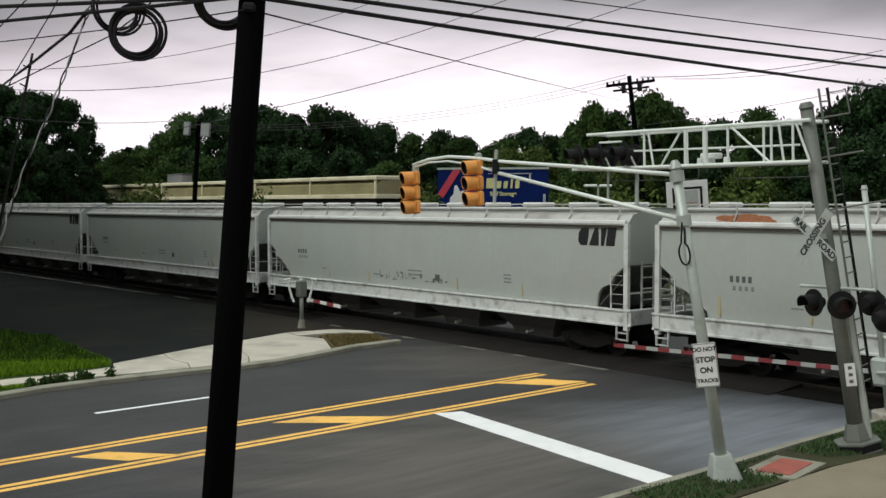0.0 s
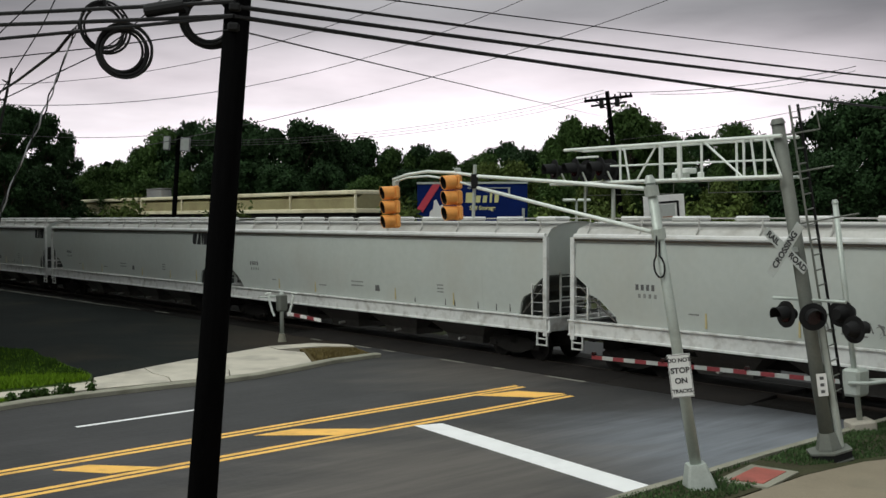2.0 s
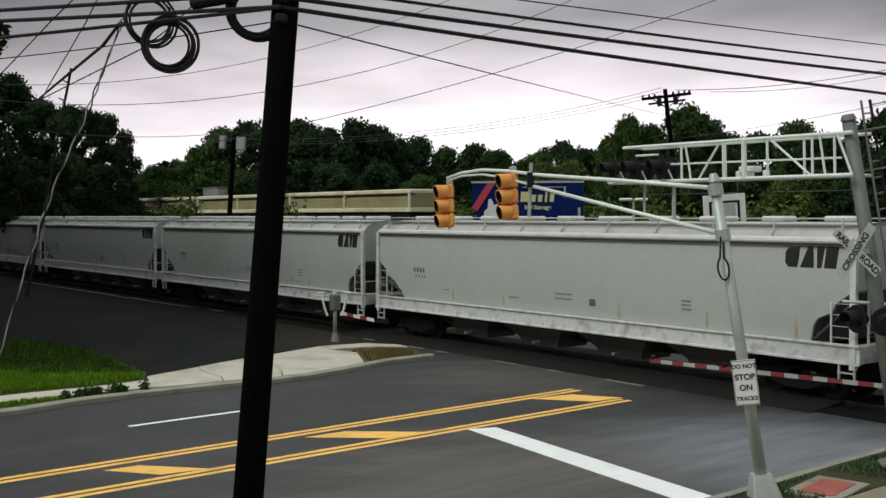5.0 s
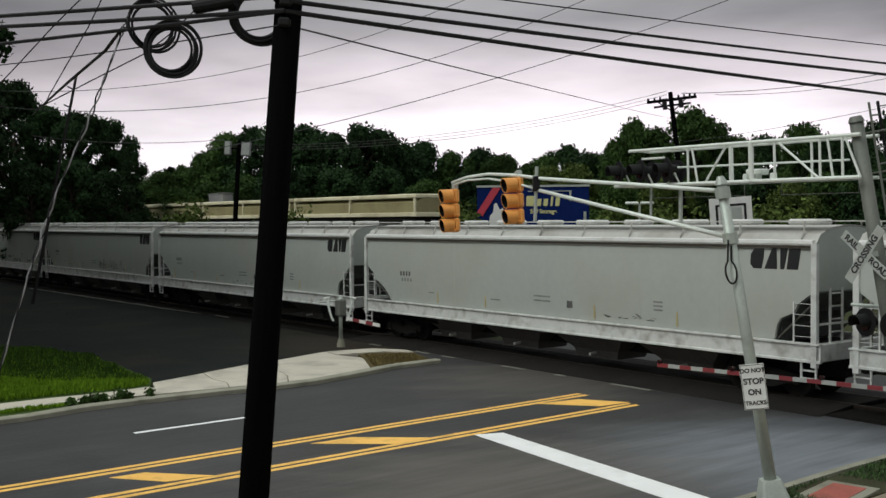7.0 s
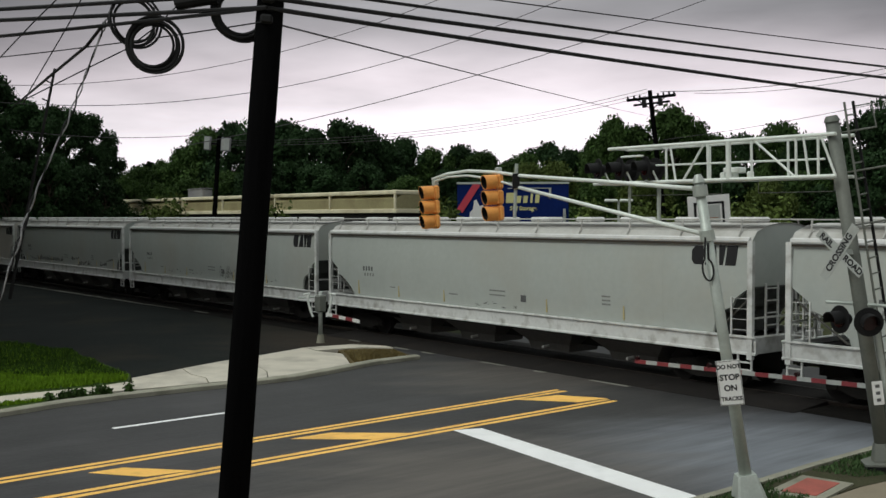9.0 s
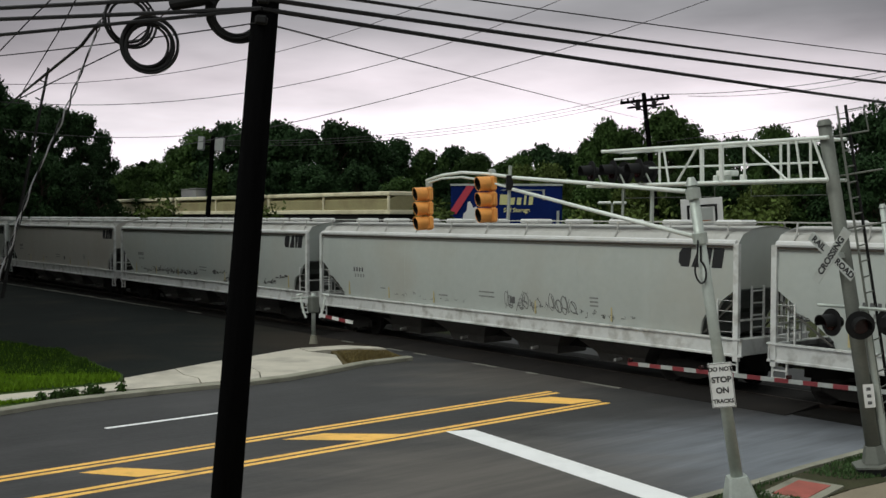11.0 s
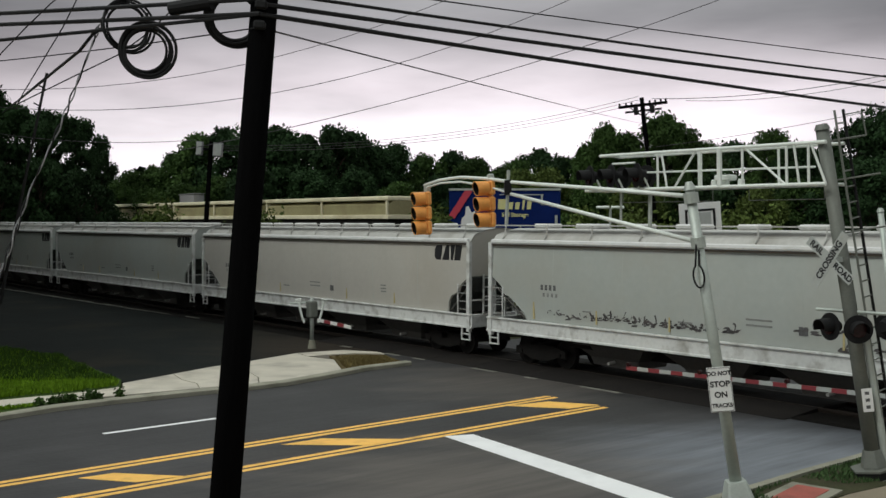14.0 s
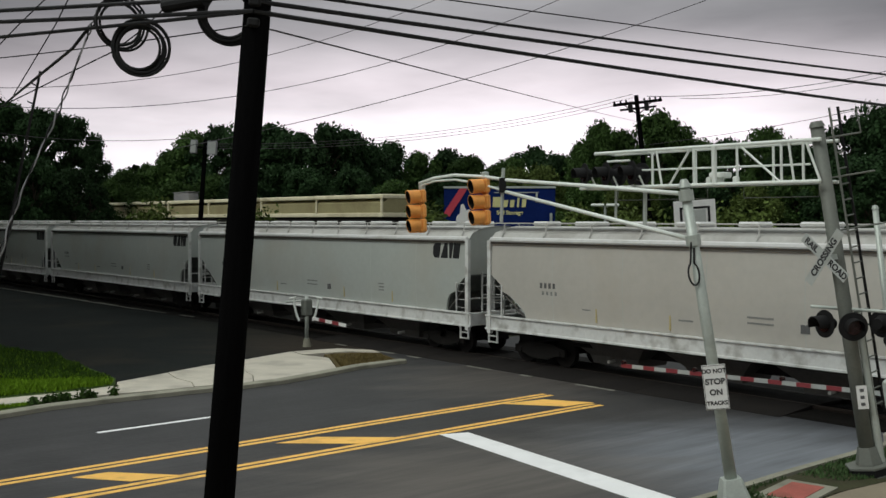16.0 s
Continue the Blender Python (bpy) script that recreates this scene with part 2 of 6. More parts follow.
LENS_DARK = mat("unlit_signal_lens", (0.02, 0.022, 0.02), 0.25, vary=0.2, scale=8, fine=60, bump=0.1)
LENS_RED = mat("red_lamp_lens", (0.022, 0.003, 0.004), 0.25, vary=0.2, scale=8, fine=60, bump=0.1)
SIGN_WHITE = mat("white_sign_sheeting", (0.74, 0.74, 0.72), 0.5, vary=0.08, scale=3, fine=25, bump=0.0, stain=(0.5, 0.5, 0.46), stain_amt=0.4, stain_scale=3)
AGED_WHITE = mat("aged_white_sheeting", (0.40, 0.42, 0.40), 0.6, vary=0.12, scale=3, fine=25, bump=0.0, stain=(0.28, 0.28, 0.25), stain_amt=0.6, stain_scale=3)
GATE_RED = mat("red_gate_stripe", (0.22, 0.035, 0.042), 0.5, vary=0.15, scale=4, fine=25, bump=0.0)
BLUE_SIGN = mat("small_blue_plate", (0.02, 0.10, 0.42), 0.5, vary=0.1, scale=3, fine=25, bump=0.0)
CREAM = mat("cream_car_paint", (0.80, 0.74, 0.53), 0.6, vary=0.12, scale=0.6, fine=6, bump=0.03, stain=(0.34, 0.27, 0.15), stain_amt=0.6, stain_scale=0.5)
TAN = mat("tan_panel_paint", (0.33, 0.295, 0.155), 0.65, vary=0.15, scale=0.6, fine=6, bump=0.03, stain=(0.2, 0.15, 0.08), stain_amt=0.6, stain_scale=0.5)
TRAILER_BLUE = mat("dark_blue_panel", (0.004, 0.015, 0.10), 0.8, vary=0.2, scale=1, fine=10, bump=0.0, spec=0.1)
TRAILER_RED = mat("red_stripe_paint", (0.50, 0.05, 0.08), 0.5, vary=0.15, scale=2, fine=15, bump=0.0)
PALE_YELLOW = mat("pale_yellow_lettering", (0.62, 0.60, 0.28), 0.5, vary=0.15, scale=2, fine=15, bump=0.0)
SHED = mat("grey_shed_siding", (0.22, 0.22, 0.235), 0.8, vary=0.2, scale=1, fine=12, bump=0.1)
BARK = mat("bark", (0.05, 0.04, 0.03), 0.95, vary=0.4, scale=3, fine=20, bump=0.6, stretch=(4, 4, 0.7), spec=0.1)


def wear_haze_patch(m, centre, inner, outer, col, amount, ragged=7.0):
    """A broad patch in a road surface, with ragged edges, for worn dusty ground and for painted haze."""
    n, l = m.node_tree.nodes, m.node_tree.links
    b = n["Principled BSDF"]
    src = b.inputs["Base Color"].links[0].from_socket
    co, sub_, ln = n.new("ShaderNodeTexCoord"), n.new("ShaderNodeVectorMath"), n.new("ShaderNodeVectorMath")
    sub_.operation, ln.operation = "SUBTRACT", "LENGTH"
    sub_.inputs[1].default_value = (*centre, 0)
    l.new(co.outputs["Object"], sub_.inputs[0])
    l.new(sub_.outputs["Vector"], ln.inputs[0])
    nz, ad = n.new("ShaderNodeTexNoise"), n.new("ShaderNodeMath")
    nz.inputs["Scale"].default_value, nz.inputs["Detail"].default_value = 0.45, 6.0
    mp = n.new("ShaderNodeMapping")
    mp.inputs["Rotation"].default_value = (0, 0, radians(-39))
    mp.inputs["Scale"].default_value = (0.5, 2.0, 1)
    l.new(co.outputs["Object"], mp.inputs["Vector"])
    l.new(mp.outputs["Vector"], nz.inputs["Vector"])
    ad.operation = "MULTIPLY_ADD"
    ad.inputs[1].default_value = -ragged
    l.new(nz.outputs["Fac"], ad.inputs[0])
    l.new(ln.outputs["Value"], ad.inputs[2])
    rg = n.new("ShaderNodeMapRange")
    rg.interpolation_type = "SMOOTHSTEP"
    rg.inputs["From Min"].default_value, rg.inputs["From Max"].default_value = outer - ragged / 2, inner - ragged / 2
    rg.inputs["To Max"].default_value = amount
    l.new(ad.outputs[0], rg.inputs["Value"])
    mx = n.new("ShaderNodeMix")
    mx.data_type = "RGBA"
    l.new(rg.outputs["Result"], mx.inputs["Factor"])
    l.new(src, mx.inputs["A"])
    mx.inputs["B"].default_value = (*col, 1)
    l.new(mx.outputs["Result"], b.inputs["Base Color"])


def tyre_streaks(m, along, low, high):
    """Long faint streaks that traffic leaves along the road."""
    n, l = m.node_tree.nodes, m.node_tree.links
    b = n["Principled BSDF"]
    src = b.inputs["Base Color"].links[0].from_socket
    co, mp = n.new("ShaderNodeTexCoord"), n.new("ShaderNodeMapping")
    mp.inputs["Rotation"].default_value = (0, 0, -along)
    l.new(co.outputs["Object"], mp.inputs["Vector"])
    for sx, sy, detail in ((0.10, 1.3, 3.0), (0.45, 4.5, 5.0)):
        ms, nz, rg = n.new("ShaderNodeMapping"), n.new("ShaderNodeTexNoise"), n.new("ShaderNodeMapRange")
        ms.inputs["Scale"].default_value = (sx, sy, 1)
        nz.inputs["Scale"].default_value, nz.inputs["Detail"].default_value = 1.0, detail
        rg.inputs["From Min"].default_value, rg.inputs["From Max"].default_value = 0.3, 0.7
        rg.inputs["To Min"].default_value, rg.inputs["To Max"].default_value = low, high
        l.new(mp.outputs["Vector"], ms.inputs["Vector"])
        l.new(ms.outputs["Vector"], nz.inputs["Vector"])
        l.new(nz.outputs["Fac"], rg.inputs["Value"])
        mx = n.new("ShaderNodeMix")
        mx.data_type, mx.blend_type = "RGBA", "MULTIPLY"
        mx.inputs["Factor"].default_value = 1.0
        l.new(src, mx.inputs["A"])
        l.new(rg.outputs["Result"], mx.inputs["B"])
        src = mx.outputs["Result"]
    l.new(src, b.inputs["Base Color"])


# pale bluish patch: veiling haze over the road, painted into the asphalt
wear_haze_patch(ASPHALT, (6.9, 20.8), 1.2, 6.2, (0.185, 0.20, 0.228), 0.9, 3.0)
wear_haze_patch(ASPHALT, (0.3, 18.8), 1.0, 6.5, (0.105, 0.092, 0.080), 0.85)
wear_haze_patch(LOT, (-2.5, 41.5), 1.5, 9.0, (0.045, 0.036, 0.028), 0.85)
wear_haze_patch(ASPHALT, (2.0, 31.5), 1.0, 5.0, (0.08, 0.069, 0.06), 0.7)

tyre_streaks(ASPHALT, radians(40.5), 0.82, 1.2)


def leaf_mat(name, col):
    m = mat(name, col, 0.75, vary=0.35, scale=0.5, fine=3.0, bump=0.0, rand=0.25, spec=0.1)
    n, l = m.node_tree.nodes, m.node_tree.links
    b = n["Principled BSDF"]
    link = b.inputs["Base Color"].links[0]
    src = link.from_socket
    geo, rr = n.new("ShaderNodeNewGeometry"), n.new("ShaderNodeMapRange")
    rr.inputs["To Min"].default_value, rr.inputs["To Max"].default_value = 0.72, 1.3
    l.new(geo.outputs["Random Per Island"], rr.inputs["Value"])
    mx = n.new("ShaderNodeMix")
    mx.data_type, mx.blend_type = "RGBA", "MULTIPLY"
    mx.inputs["Factor"].default_value = 1.0
    l.new(src, mx.inputs["A"])
    l.new(rr.outputs["Result"], mx.inputs["B"])
    l.new(mx.outputs["Result"], b.inputs["Base Color"])
    return m


LEAF_DARK = leaf_mat("dark_leaves", (0.020, 0.043, 0.015))
LEAF_MID = leaf_mat("mid_green_leaves", (0.036, 0.067, 0.017))
LEAF_LIGHT = leaf_mat("fresh_green_leaves", (0.075, 0.105, 0.026))


# ================= mesh helpers =================
def part(name, bm, material, parent=None, label="", at=None, world=False, smooth=False):
    """One mesh object out of a bmesh, under parent. world: the bmesh is in world space."""
    if world and parent is not None:
        bm.transform(parent.matrix_basis.inverted())
    me = bpy.data.meshes.new(name)
    bm.to_mesh(me)
    bm.free()
    me.materials.append(material)
    if smooth:
        for p in me.polygons:
            p.use_smooth = True
    ob = new(name, me)
    if parent is not None:
        ob.parent = parent
    if at is not None:
        ob.matrix_basis = at
    if label:
        ob["label"] = label
    return ob


def thing(name, m, label, category, group="", kind=""):
    ob = new(name)
    ob.matrix_basis = m
    return tagged(ob, label, category, group, kind)


def add_box(bm, cx, cy, cz, sx, sy, sz, m=None, bevel=0.0):
    t = Matrix.Translation((cx, cy, cz)) @ Matrix.Diagonal((sx, sy, sz, 1))
    if m is not None:
        t = m @ t
    geom = bmesh.ops.create_cube(bm, size=1, matrix=t)
    if bevel:
        edges = list({e for v in geom["verts"] for e in v.link_edges})
        bmesh.ops.bevel(bm, geom=edges, offset=bevel, segments=1, affect="EDGES")
    return bm


def box(cx, cy, cz, sx, sy, sz, m=None, bevel=0.0):
    return add_box(bmesh.new(), cx, cy, cz, sx, sy, sz, m, bevel)


def add_tube(bm, pts, r, seg=8, r2=None, cap=True):
    """A tube along pts; the radius runs from r to r2."""
    pts = [Vector(p) for p in pts]
    r2 = r if r2 is None else r2
    rings, n = [], len(pts)
    up = None
    for i, p in enumerate(pts):
        d = (pts[min(i + 1, n - 1)] - pts[max(i - 1, 0)]).normalized()
        if up is None:
            up = d.orthogonal().normalized()
        up = (up - d * up.dot(d)).normalized()
        side = d.cross(up)
        rad = r + (r2 - r) * i / (n - 1)
        rings.append([bm.verts.new(p + (up * math.cos(2 * math.pi * k / seg) + side * math.sin(2 * math.pi * k / seg)) * rad) for k in range(seg)])
    for a, b in zip(rings, rings[1:]):
        for k in range(seg):
            bm.faces.new((a[k], a[(k + 1) % seg], b[(k + 1) % seg], b[k]))
    if cap:
        bm.faces.new(rings[0][::-1])
        bm.faces.new(rings[-1])
    return bm


def tube(pts, r, seg=8, r2=None):
    return add_tube(bmesh.new(), pts, r, seg, r2)


def loft(sections, close=True):
    """A skin through equal rings of points."""
    bm = bmesh.new()
    rings = [[bm.verts.new(p) for p in s] for s in sections]
    n = len(rings[0])
    for a, b in zip(rings, rings[1:]):
        for k in range(n):
            bm.faces.new((a[k], a[(k + 1) % n], b[(k + 1) % n], b[k]))
    if close:
        bm.faces.new(rings[0][::-1])
        bm.faces.new(rings[-1])
    bmesh.ops.recalc_face_normals(bm, faces=bm.faces[:])
    return bm


def slab(points, z0, z1):
    """A plate with the outline points (x, y), from z0 up to z1."""
    return loft([[(x, y, z0) for x, y in points], [(x, y, z1) for x, y in points]])


def ring(radius, r, seg=28, sub=6, m=None):
    bm = bmesh.new()
    rows = []
    for i in range(seg):
        a = 2 * math.pi * i / seg
        c = Vector((math.cos(a), 0, math.sin(a)))
        rows.append([bm.verts.new(c * (radius + r * math.cos(2 * math.pi * k / sub)) + Vector((0, r * math.sin(2 * math.pi * k / sub), 0))) for k in range(sub)])
    for i in range(seg):
        a, b = rows[i], rows[(i + 1) % seg]
        for k in range(sub):
            bm.faces.new((a[k], a[(k + 1) % sub], b[(k + 1) % sub], b[k]))
    if m is not None:
        bm.transform(m)
    return bm


def sagging(a, b, sag, n=20):
    a, b = Vector(a), Vector(b)
    return [a.lerp(b, i / n) - Vector((0, 0, sag * 4 * (i / n) * (1 - i / n))) for i in range(n + 1)]


def letters(name, text, size, material, parent, m, label=""):
    cu = bpy.data.curves.new(name, "FONT")
    cu.body, cu.size, cu.align_x, cu.align_y, cu.extrude = text, size, "CENTER", "CENTER", 0.002
    cu.offset = size * 0.035
    tmp = bpy.data.objects.new(name, cu)
    me = bpy.data.meshes.new_from_object(tmp)
    bpy.data.objects.remove(tmp)
    me.materials.append(material)
    ob = new(name, me)
    ob.parent, ob.matrix_basis = parent, m
    if label:
        ob["label"] = label
    return ob

# ================= plan =================
ANG = radians(-51)
U = Vector((math.cos(ANG), math.sin(ANG), 0))          # along the track, the way the train runs
R = Vector((-U.y, U.x, 0))                              # along the road, away over the track
TRACK = Vector((3.09, 35.91, 0))                        # a point of the track's middle
RAIL_Z = 0.14


def on_track(s, off=0.0, z=0.0):
    p = TRACK + U * s + R * off
    return (p.x, p.y, z)


def strip(points, width):
    """Outline of a strip to the left of a line of points."""
    pts = [Vector((*p, 0)) for p in points]
    out = []
    for i, p in enumerate(pts):
        d = (pts[min(i + 1, len(pts) - 1)] - pts[max(i - 1, 0)]).normalized()
        out.append((p.x - d.y * width, p.y + d.x * width))
    return out


# ---- ground, road, pavements ----
GX = 3000
bm = bmesh.new()
bmesh.ops.create_grid(bm, x_segments=40, y_segments=40, size=GX)
bm.transform(Matrix.Translation((0, 0, -0.03)))
tagged(part("ground", bm, SOIL), "dark soil and weeds reaching to the horizon", "ground", kind="structure")

KERB_L = [(-34.0, 4.5), (-11.02, 25.4), (-10.08, 26.7), (-8.9, 27.8), (-7.19, 29.12), (-5.77, 30.1), (-4.77, 31.0), (-3.77, 32.4), (-2.69, 34.1), (-1.24, 35.5)]
KERB_R = [(-26.0, -7.9), (5.39, 18.79), (6.73, 20.0), (8.02, 21.08), (9.38, 22.25), (11.5, 24.0)]
road_pts = KERB_R + [(15.5, 27.4), (60, 65), (45, 80), (-1.2, 40.2), (-2.5, 38.6), (-2.15, 37.5), (-1.55, 36.4)] + KERB_L[::-1]
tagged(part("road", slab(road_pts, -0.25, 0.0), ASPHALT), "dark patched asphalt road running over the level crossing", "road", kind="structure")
lot_pts = [(-1.3, 35.7), (0.3, 37.3), (-30.0, 74.0), (-60, 108), (-75, 95), (-40, 58), (-24, 42), (-16, 38.5), (-13.9, 37.3), (-9.9, 31.6), (-9.4, 30.2), (-7.2, 29.3), (-4.8, 31.2)]
tagged(part("lot", slab(lot_pts, -0.2, -0.008), LOT), "dark worn asphalt lot beside the railway track", "parking lot", kind="structure")


def kerb(name, line, width, label):
    inner = strip(line, width)
    secs = []
    for (x, y), (xi, yi) in zip(line, inner):
        dx, dy = (xi - x) * 0.2, (yi - y) * 0.2
        secs.append([(x, y, -0.2), (x, y, 0.11), (x + dx, y + dy, 0.14), (xi, yi, 0.14), (xi, yi, -0.2)])
    return tagged(part(name, loft(secs), KERB), label, "kerb", kind="structure")


kerb("kerb_left", KERB_L, 0.32, "weathered pale concrete kerb beside grass and pavement")
right_line = KERB_R[::-1]
kerb("kerb_right", right_line, 0.22, "pale concrete kerb beside the crossing signals")

pav = thing("pavement", pose(0, 0, 0), "cracked pale concrete pavement slabs by the kerb", "pavement", kind="structure")
slabs = [
    [(-9.6, 30.6), (-9.15, 29.35), (-8.9, 28.55), (-8.2, 29.0), (-7.13, 29.71), (-7.42, 30.6), (-8.02, 31.25), (-8.61, 32.47)],
    [(-8.59, 32.5), (-8.0, 31.28), (-7.39, 30.62), (-7.10, 29.73), (-5.60, 30.66), (-5.85, 31.9), (-6.45, 33.2), (-6.6, 34.4), (-6.88, 35.36), (-7.7, 34.2)],
    [(-6.86, 35.39), (-6.57, 34.42), (-6.42, 33.22), (-5.82, 31.92), (-5.57, 30.69), (-4.85, 31.3), (-3.95, 32.5), (-3.45, 33.6), (-3.95, 36.0), (-5.0, 36.8), (-5.5, 37.75), (-6.5, 36.05)],
    [(-5.45, 37.75), (-4.95, 36.85), (-4.3, 37.3), (-3.3, 37.75), (-2.3, 37.65), (-2.6, 38.15), (-3.9, 38.65)],
]
for i, s in enumerate(slabs):
    part("slab", slab(s, -0.2, 0.128 + 0.006 * (i % 2)), CONCRETE, pav)
tagged(part("dirt_patch", slab([(-3.4, 33.6), (-2.6, 34.4), (-1.5, 35.55), (-2.1, 37.1), (-2.3, 37.6), (-3.3, 37.7), (-4.25, 37.25), (-3.9, 36.0)], -0.2, 0.10), DIRT),
       "bare brown dirt with dry weeds between pavement and kerb", "dirt", kind="structure")

PATH_IN = [(-34.6, 5.3), (-11.45, 26.7), (-10.85, 27.2), (-10.2, 27.75), (-9.6, 28.2), (-8.95, 28.6)]
PATH_OUT = [(-35.2, 6.6), (-11.95, 27.75), (-11.3, 28.25), (-10.65, 28.7), (-10.05, 29.3), (-9.5, 29.95)]
tagged(part("path_strip", slab(PATH_IN + [(-9.15, 29.4)] + PATH_OUT[::-1], -0.2, 0.118), CONCRETE), "narrow pale concrete path strip behind the kerb", "pavement", kind="structure")

# right-hand verge and pavement
VERGE = [(-26.0, -8.3), (5.55, 18.62), (9.5, 22.0), (11.6, 23.8), (13.5, 21.0), (8.6, 19.35), (7.05, 18.35), (5.6, 17.1), (-10, 4)]
tagged(part("verge", slab(VERGE, -0.2, 0.10), VERGE_SOIL), "bare soil verge with thin grass beside the kerb", "verge", kind="structure")
tagged(part("pavement_right", slab([(-10, 3.9), (5.62, 17.0), (7.1, 18.3), (8.6, 19.28), (13.5, 20.9), (30, 20), (30, -6), (-10, -6)], -0.2, 0.115), PATH_TAN), "tan concrete pavement beside the crossing signals", "pavement", kind="structure")
tp = thing("tactile_paving", pose(0, 0, 0), "red tactile paving panel with a pale concrete rim", "paving", kind="structure")
part("rim", slab([(5.35, 17.95), (6.35, 19.1), (7.05, 18.5), (6.1, 17.4)], -0.1, 0.13), KERB, tp)
part("panel", slab([(5.6, 17.95), (6.35, 18.85), (6.8, 18.48), (6.1, 17.65)], -0.1, 0.142), RED_PAVER, tp, "worn red paving")

# ---- markings ----
def stripe(name, a, b, w, material, label, z=0.004):
    a, b = Vector((*a, 0)), Vector((*b, 0))
    d = (b - a).normalized()
    n = Vector((-d.y, d.x, 0)) * w / 2
    pts = [(p.x, p.y) for p in (a - n, b - n, b + n, a + n)]
    return tagged(part(name, slab(pts, -0.02, z), material), label, "road marking", "road markings", kind="structure")


YL = "worn yellow centre line painted on the asphalt"
ya, yb = Vector((2.95, 29.16)), Vector((-8.25, 19.32))
yd = (yb - ya).normalized()
yn = Vector((-yd.y, yd.x))
for off in (-0.135, 0.135):
    p, q = ya + yn * off, ya + yd * 40 + yn * off
    stripe("yellow_line", p, q, 0.165, YELLOW, YL)
ya2, yb2 = Vector((4.11, 27.6)), Vector((-6.77, 18.14))
yd2 = (yb2 - ya2).normalized()
yn2 = Vector((-yd2.y, yd2.x))
for off in (-0.135, 0.135):
    p, q = ya2 + yn2 * off, ya2 + yd2 * 40 + yn2 * off
    stripe("yellow_line", p, q, 0.165, YELLOW, YL)
for quad in ([(1.59, 27.66), (2.74, 28.36), (4.05, 27.87), (3.2, 27.28)], [(-3.66, 22.76), (-2.85, 23.43), (-1.0, 23.38), (-1.77, 22.72)],
             [(-7.05, 19.72), (-6.5, 20.14), (-5.06, 19.9), (-5.85, 19.42)], [(-11.0, 16.2), (-10.5, 16.7), (-8.7, 16.1), (-9.5, 15.6)]):
    tagged(part("yellow_hatch", slab(quad, -0.02, 0.007), YELLOW), "worn yellow hatching bar between the centre lines", "road marking", "road markings", kind="structure")
stripe("lane_line", (-7.95, 23.9), (-5.55, 26.0), 0.16, WHITE_LINE, "white broken lane line on dark asphalt")
stripe("lane_line", (-17.5, 15.6), (-13.8, 18.8), 0.16, WHITE_LINE, "white broken lane line on dark asphalt")
tagged(part("stop_line", slab([(-0.08, 23.7), (0.58, 23.93), (4.42, 17.74), (3.75, 17.50)], -0.02, 0.005), WHITE_LINE), "broad white stop line before the crossing", "road marking", "road markings", kind="structure")

# ---- track ----
def track_strip(o0, o1, z0, z1, s0=-330, s1=300):
    a, b = on_track(s0, o0), on_track(s1, o0)
    c, d = on_track(s1, o1), on_track(s0, o1)
    return slab([a[:2], b[:2], c[:2], d[:2]], z0, z1)


def bed(s0, s1):
    # widened on the far side so only dark ground shows under the wagons
    prof = [(-2.6, -0.1), (-1.9, 0.03), (1.9, 0.03), (5.1, 0.0), (5.6, -0.1)]
    return loft([[on_track(s, o, z) for o, z in prof] for s in (s0, s1)])


tagged(part("ballast_bed", bed(-330, -10.6), BALLAST), "stone ballast under the railway track, dark with shade in its colour", "ballast", kind="structure")
tagged(part("ballast_bed", bed(11.2, 300), BALLAST), "stone ballast under the railway track, dark with shade in its colour", "ballast", kind="structure")
for o in (-0.72, 0.72):
    prof = [(o - 0.07, -0.02), (o - 0.07, 0.0), (o - 0.012, 0.02), (o - 0.036, 0.105), (o - 0.036, RAIL_Z), (o + 0.036, RAIL_Z), (o + 0.036, 0.105), (o + 0.012, 0.02), (o + 0.07, 0.0), (o + 0.07, -0.02)]
    tagged(part("rail", loft([[on_track(s, a, z) for a, z in prof] for s in (-330, 300)]), RAIL), "worn steel rail with a polished head", "rail", "rails", kind="structure")
for o0, o1, za, zb in ((-2.3, -0.775, 0.004, 0.128), (-0.665, 0.665, 0.128, 0.128), (0.775, 2.3, 0.128, 0.004)):
    for i in range(9):
        sa, sb = -10.6 + i * 2.42, -10.6 + i * 2.42 + 2.405
        bmx = loft([[on_track(s, o, z) for o, z in ((o0, -0.08), (o0, za), (o1, zb), (o1, -0.08))] for s in (sa, sb)])
        tagged(part("crossing_panel", bmx, CROSSING), "dark asphalt panel of the level crossing", "crossing panel", "crossing panels", kind="structure")
tie = None
for i in range(95):
    s = -11.2 - i * 0.55
    if tie is None:
        tie = tagged(part("sleeper", box(0, 0, -0.03, 0.22, 2.6, 0.12), TIMBER), "dark creosoted timber railway sleeper", "sleeper", "sleepers", kind="structure")
        tie.matrix_basis = Matrix.Translation(on_track(s)) @ Matrix.Rotation(ANG, 4, "Z")
    else:
        copy_thing(tie, Matrix.Translation(on_track(s)) @ Matrix.Rotation(ANG, 4, "Z"))
edge_rng = random.Random(8)
ea, eb = Vector((-33.2, 76.4, 0)), Vector((-11.5, 51.0, 0))
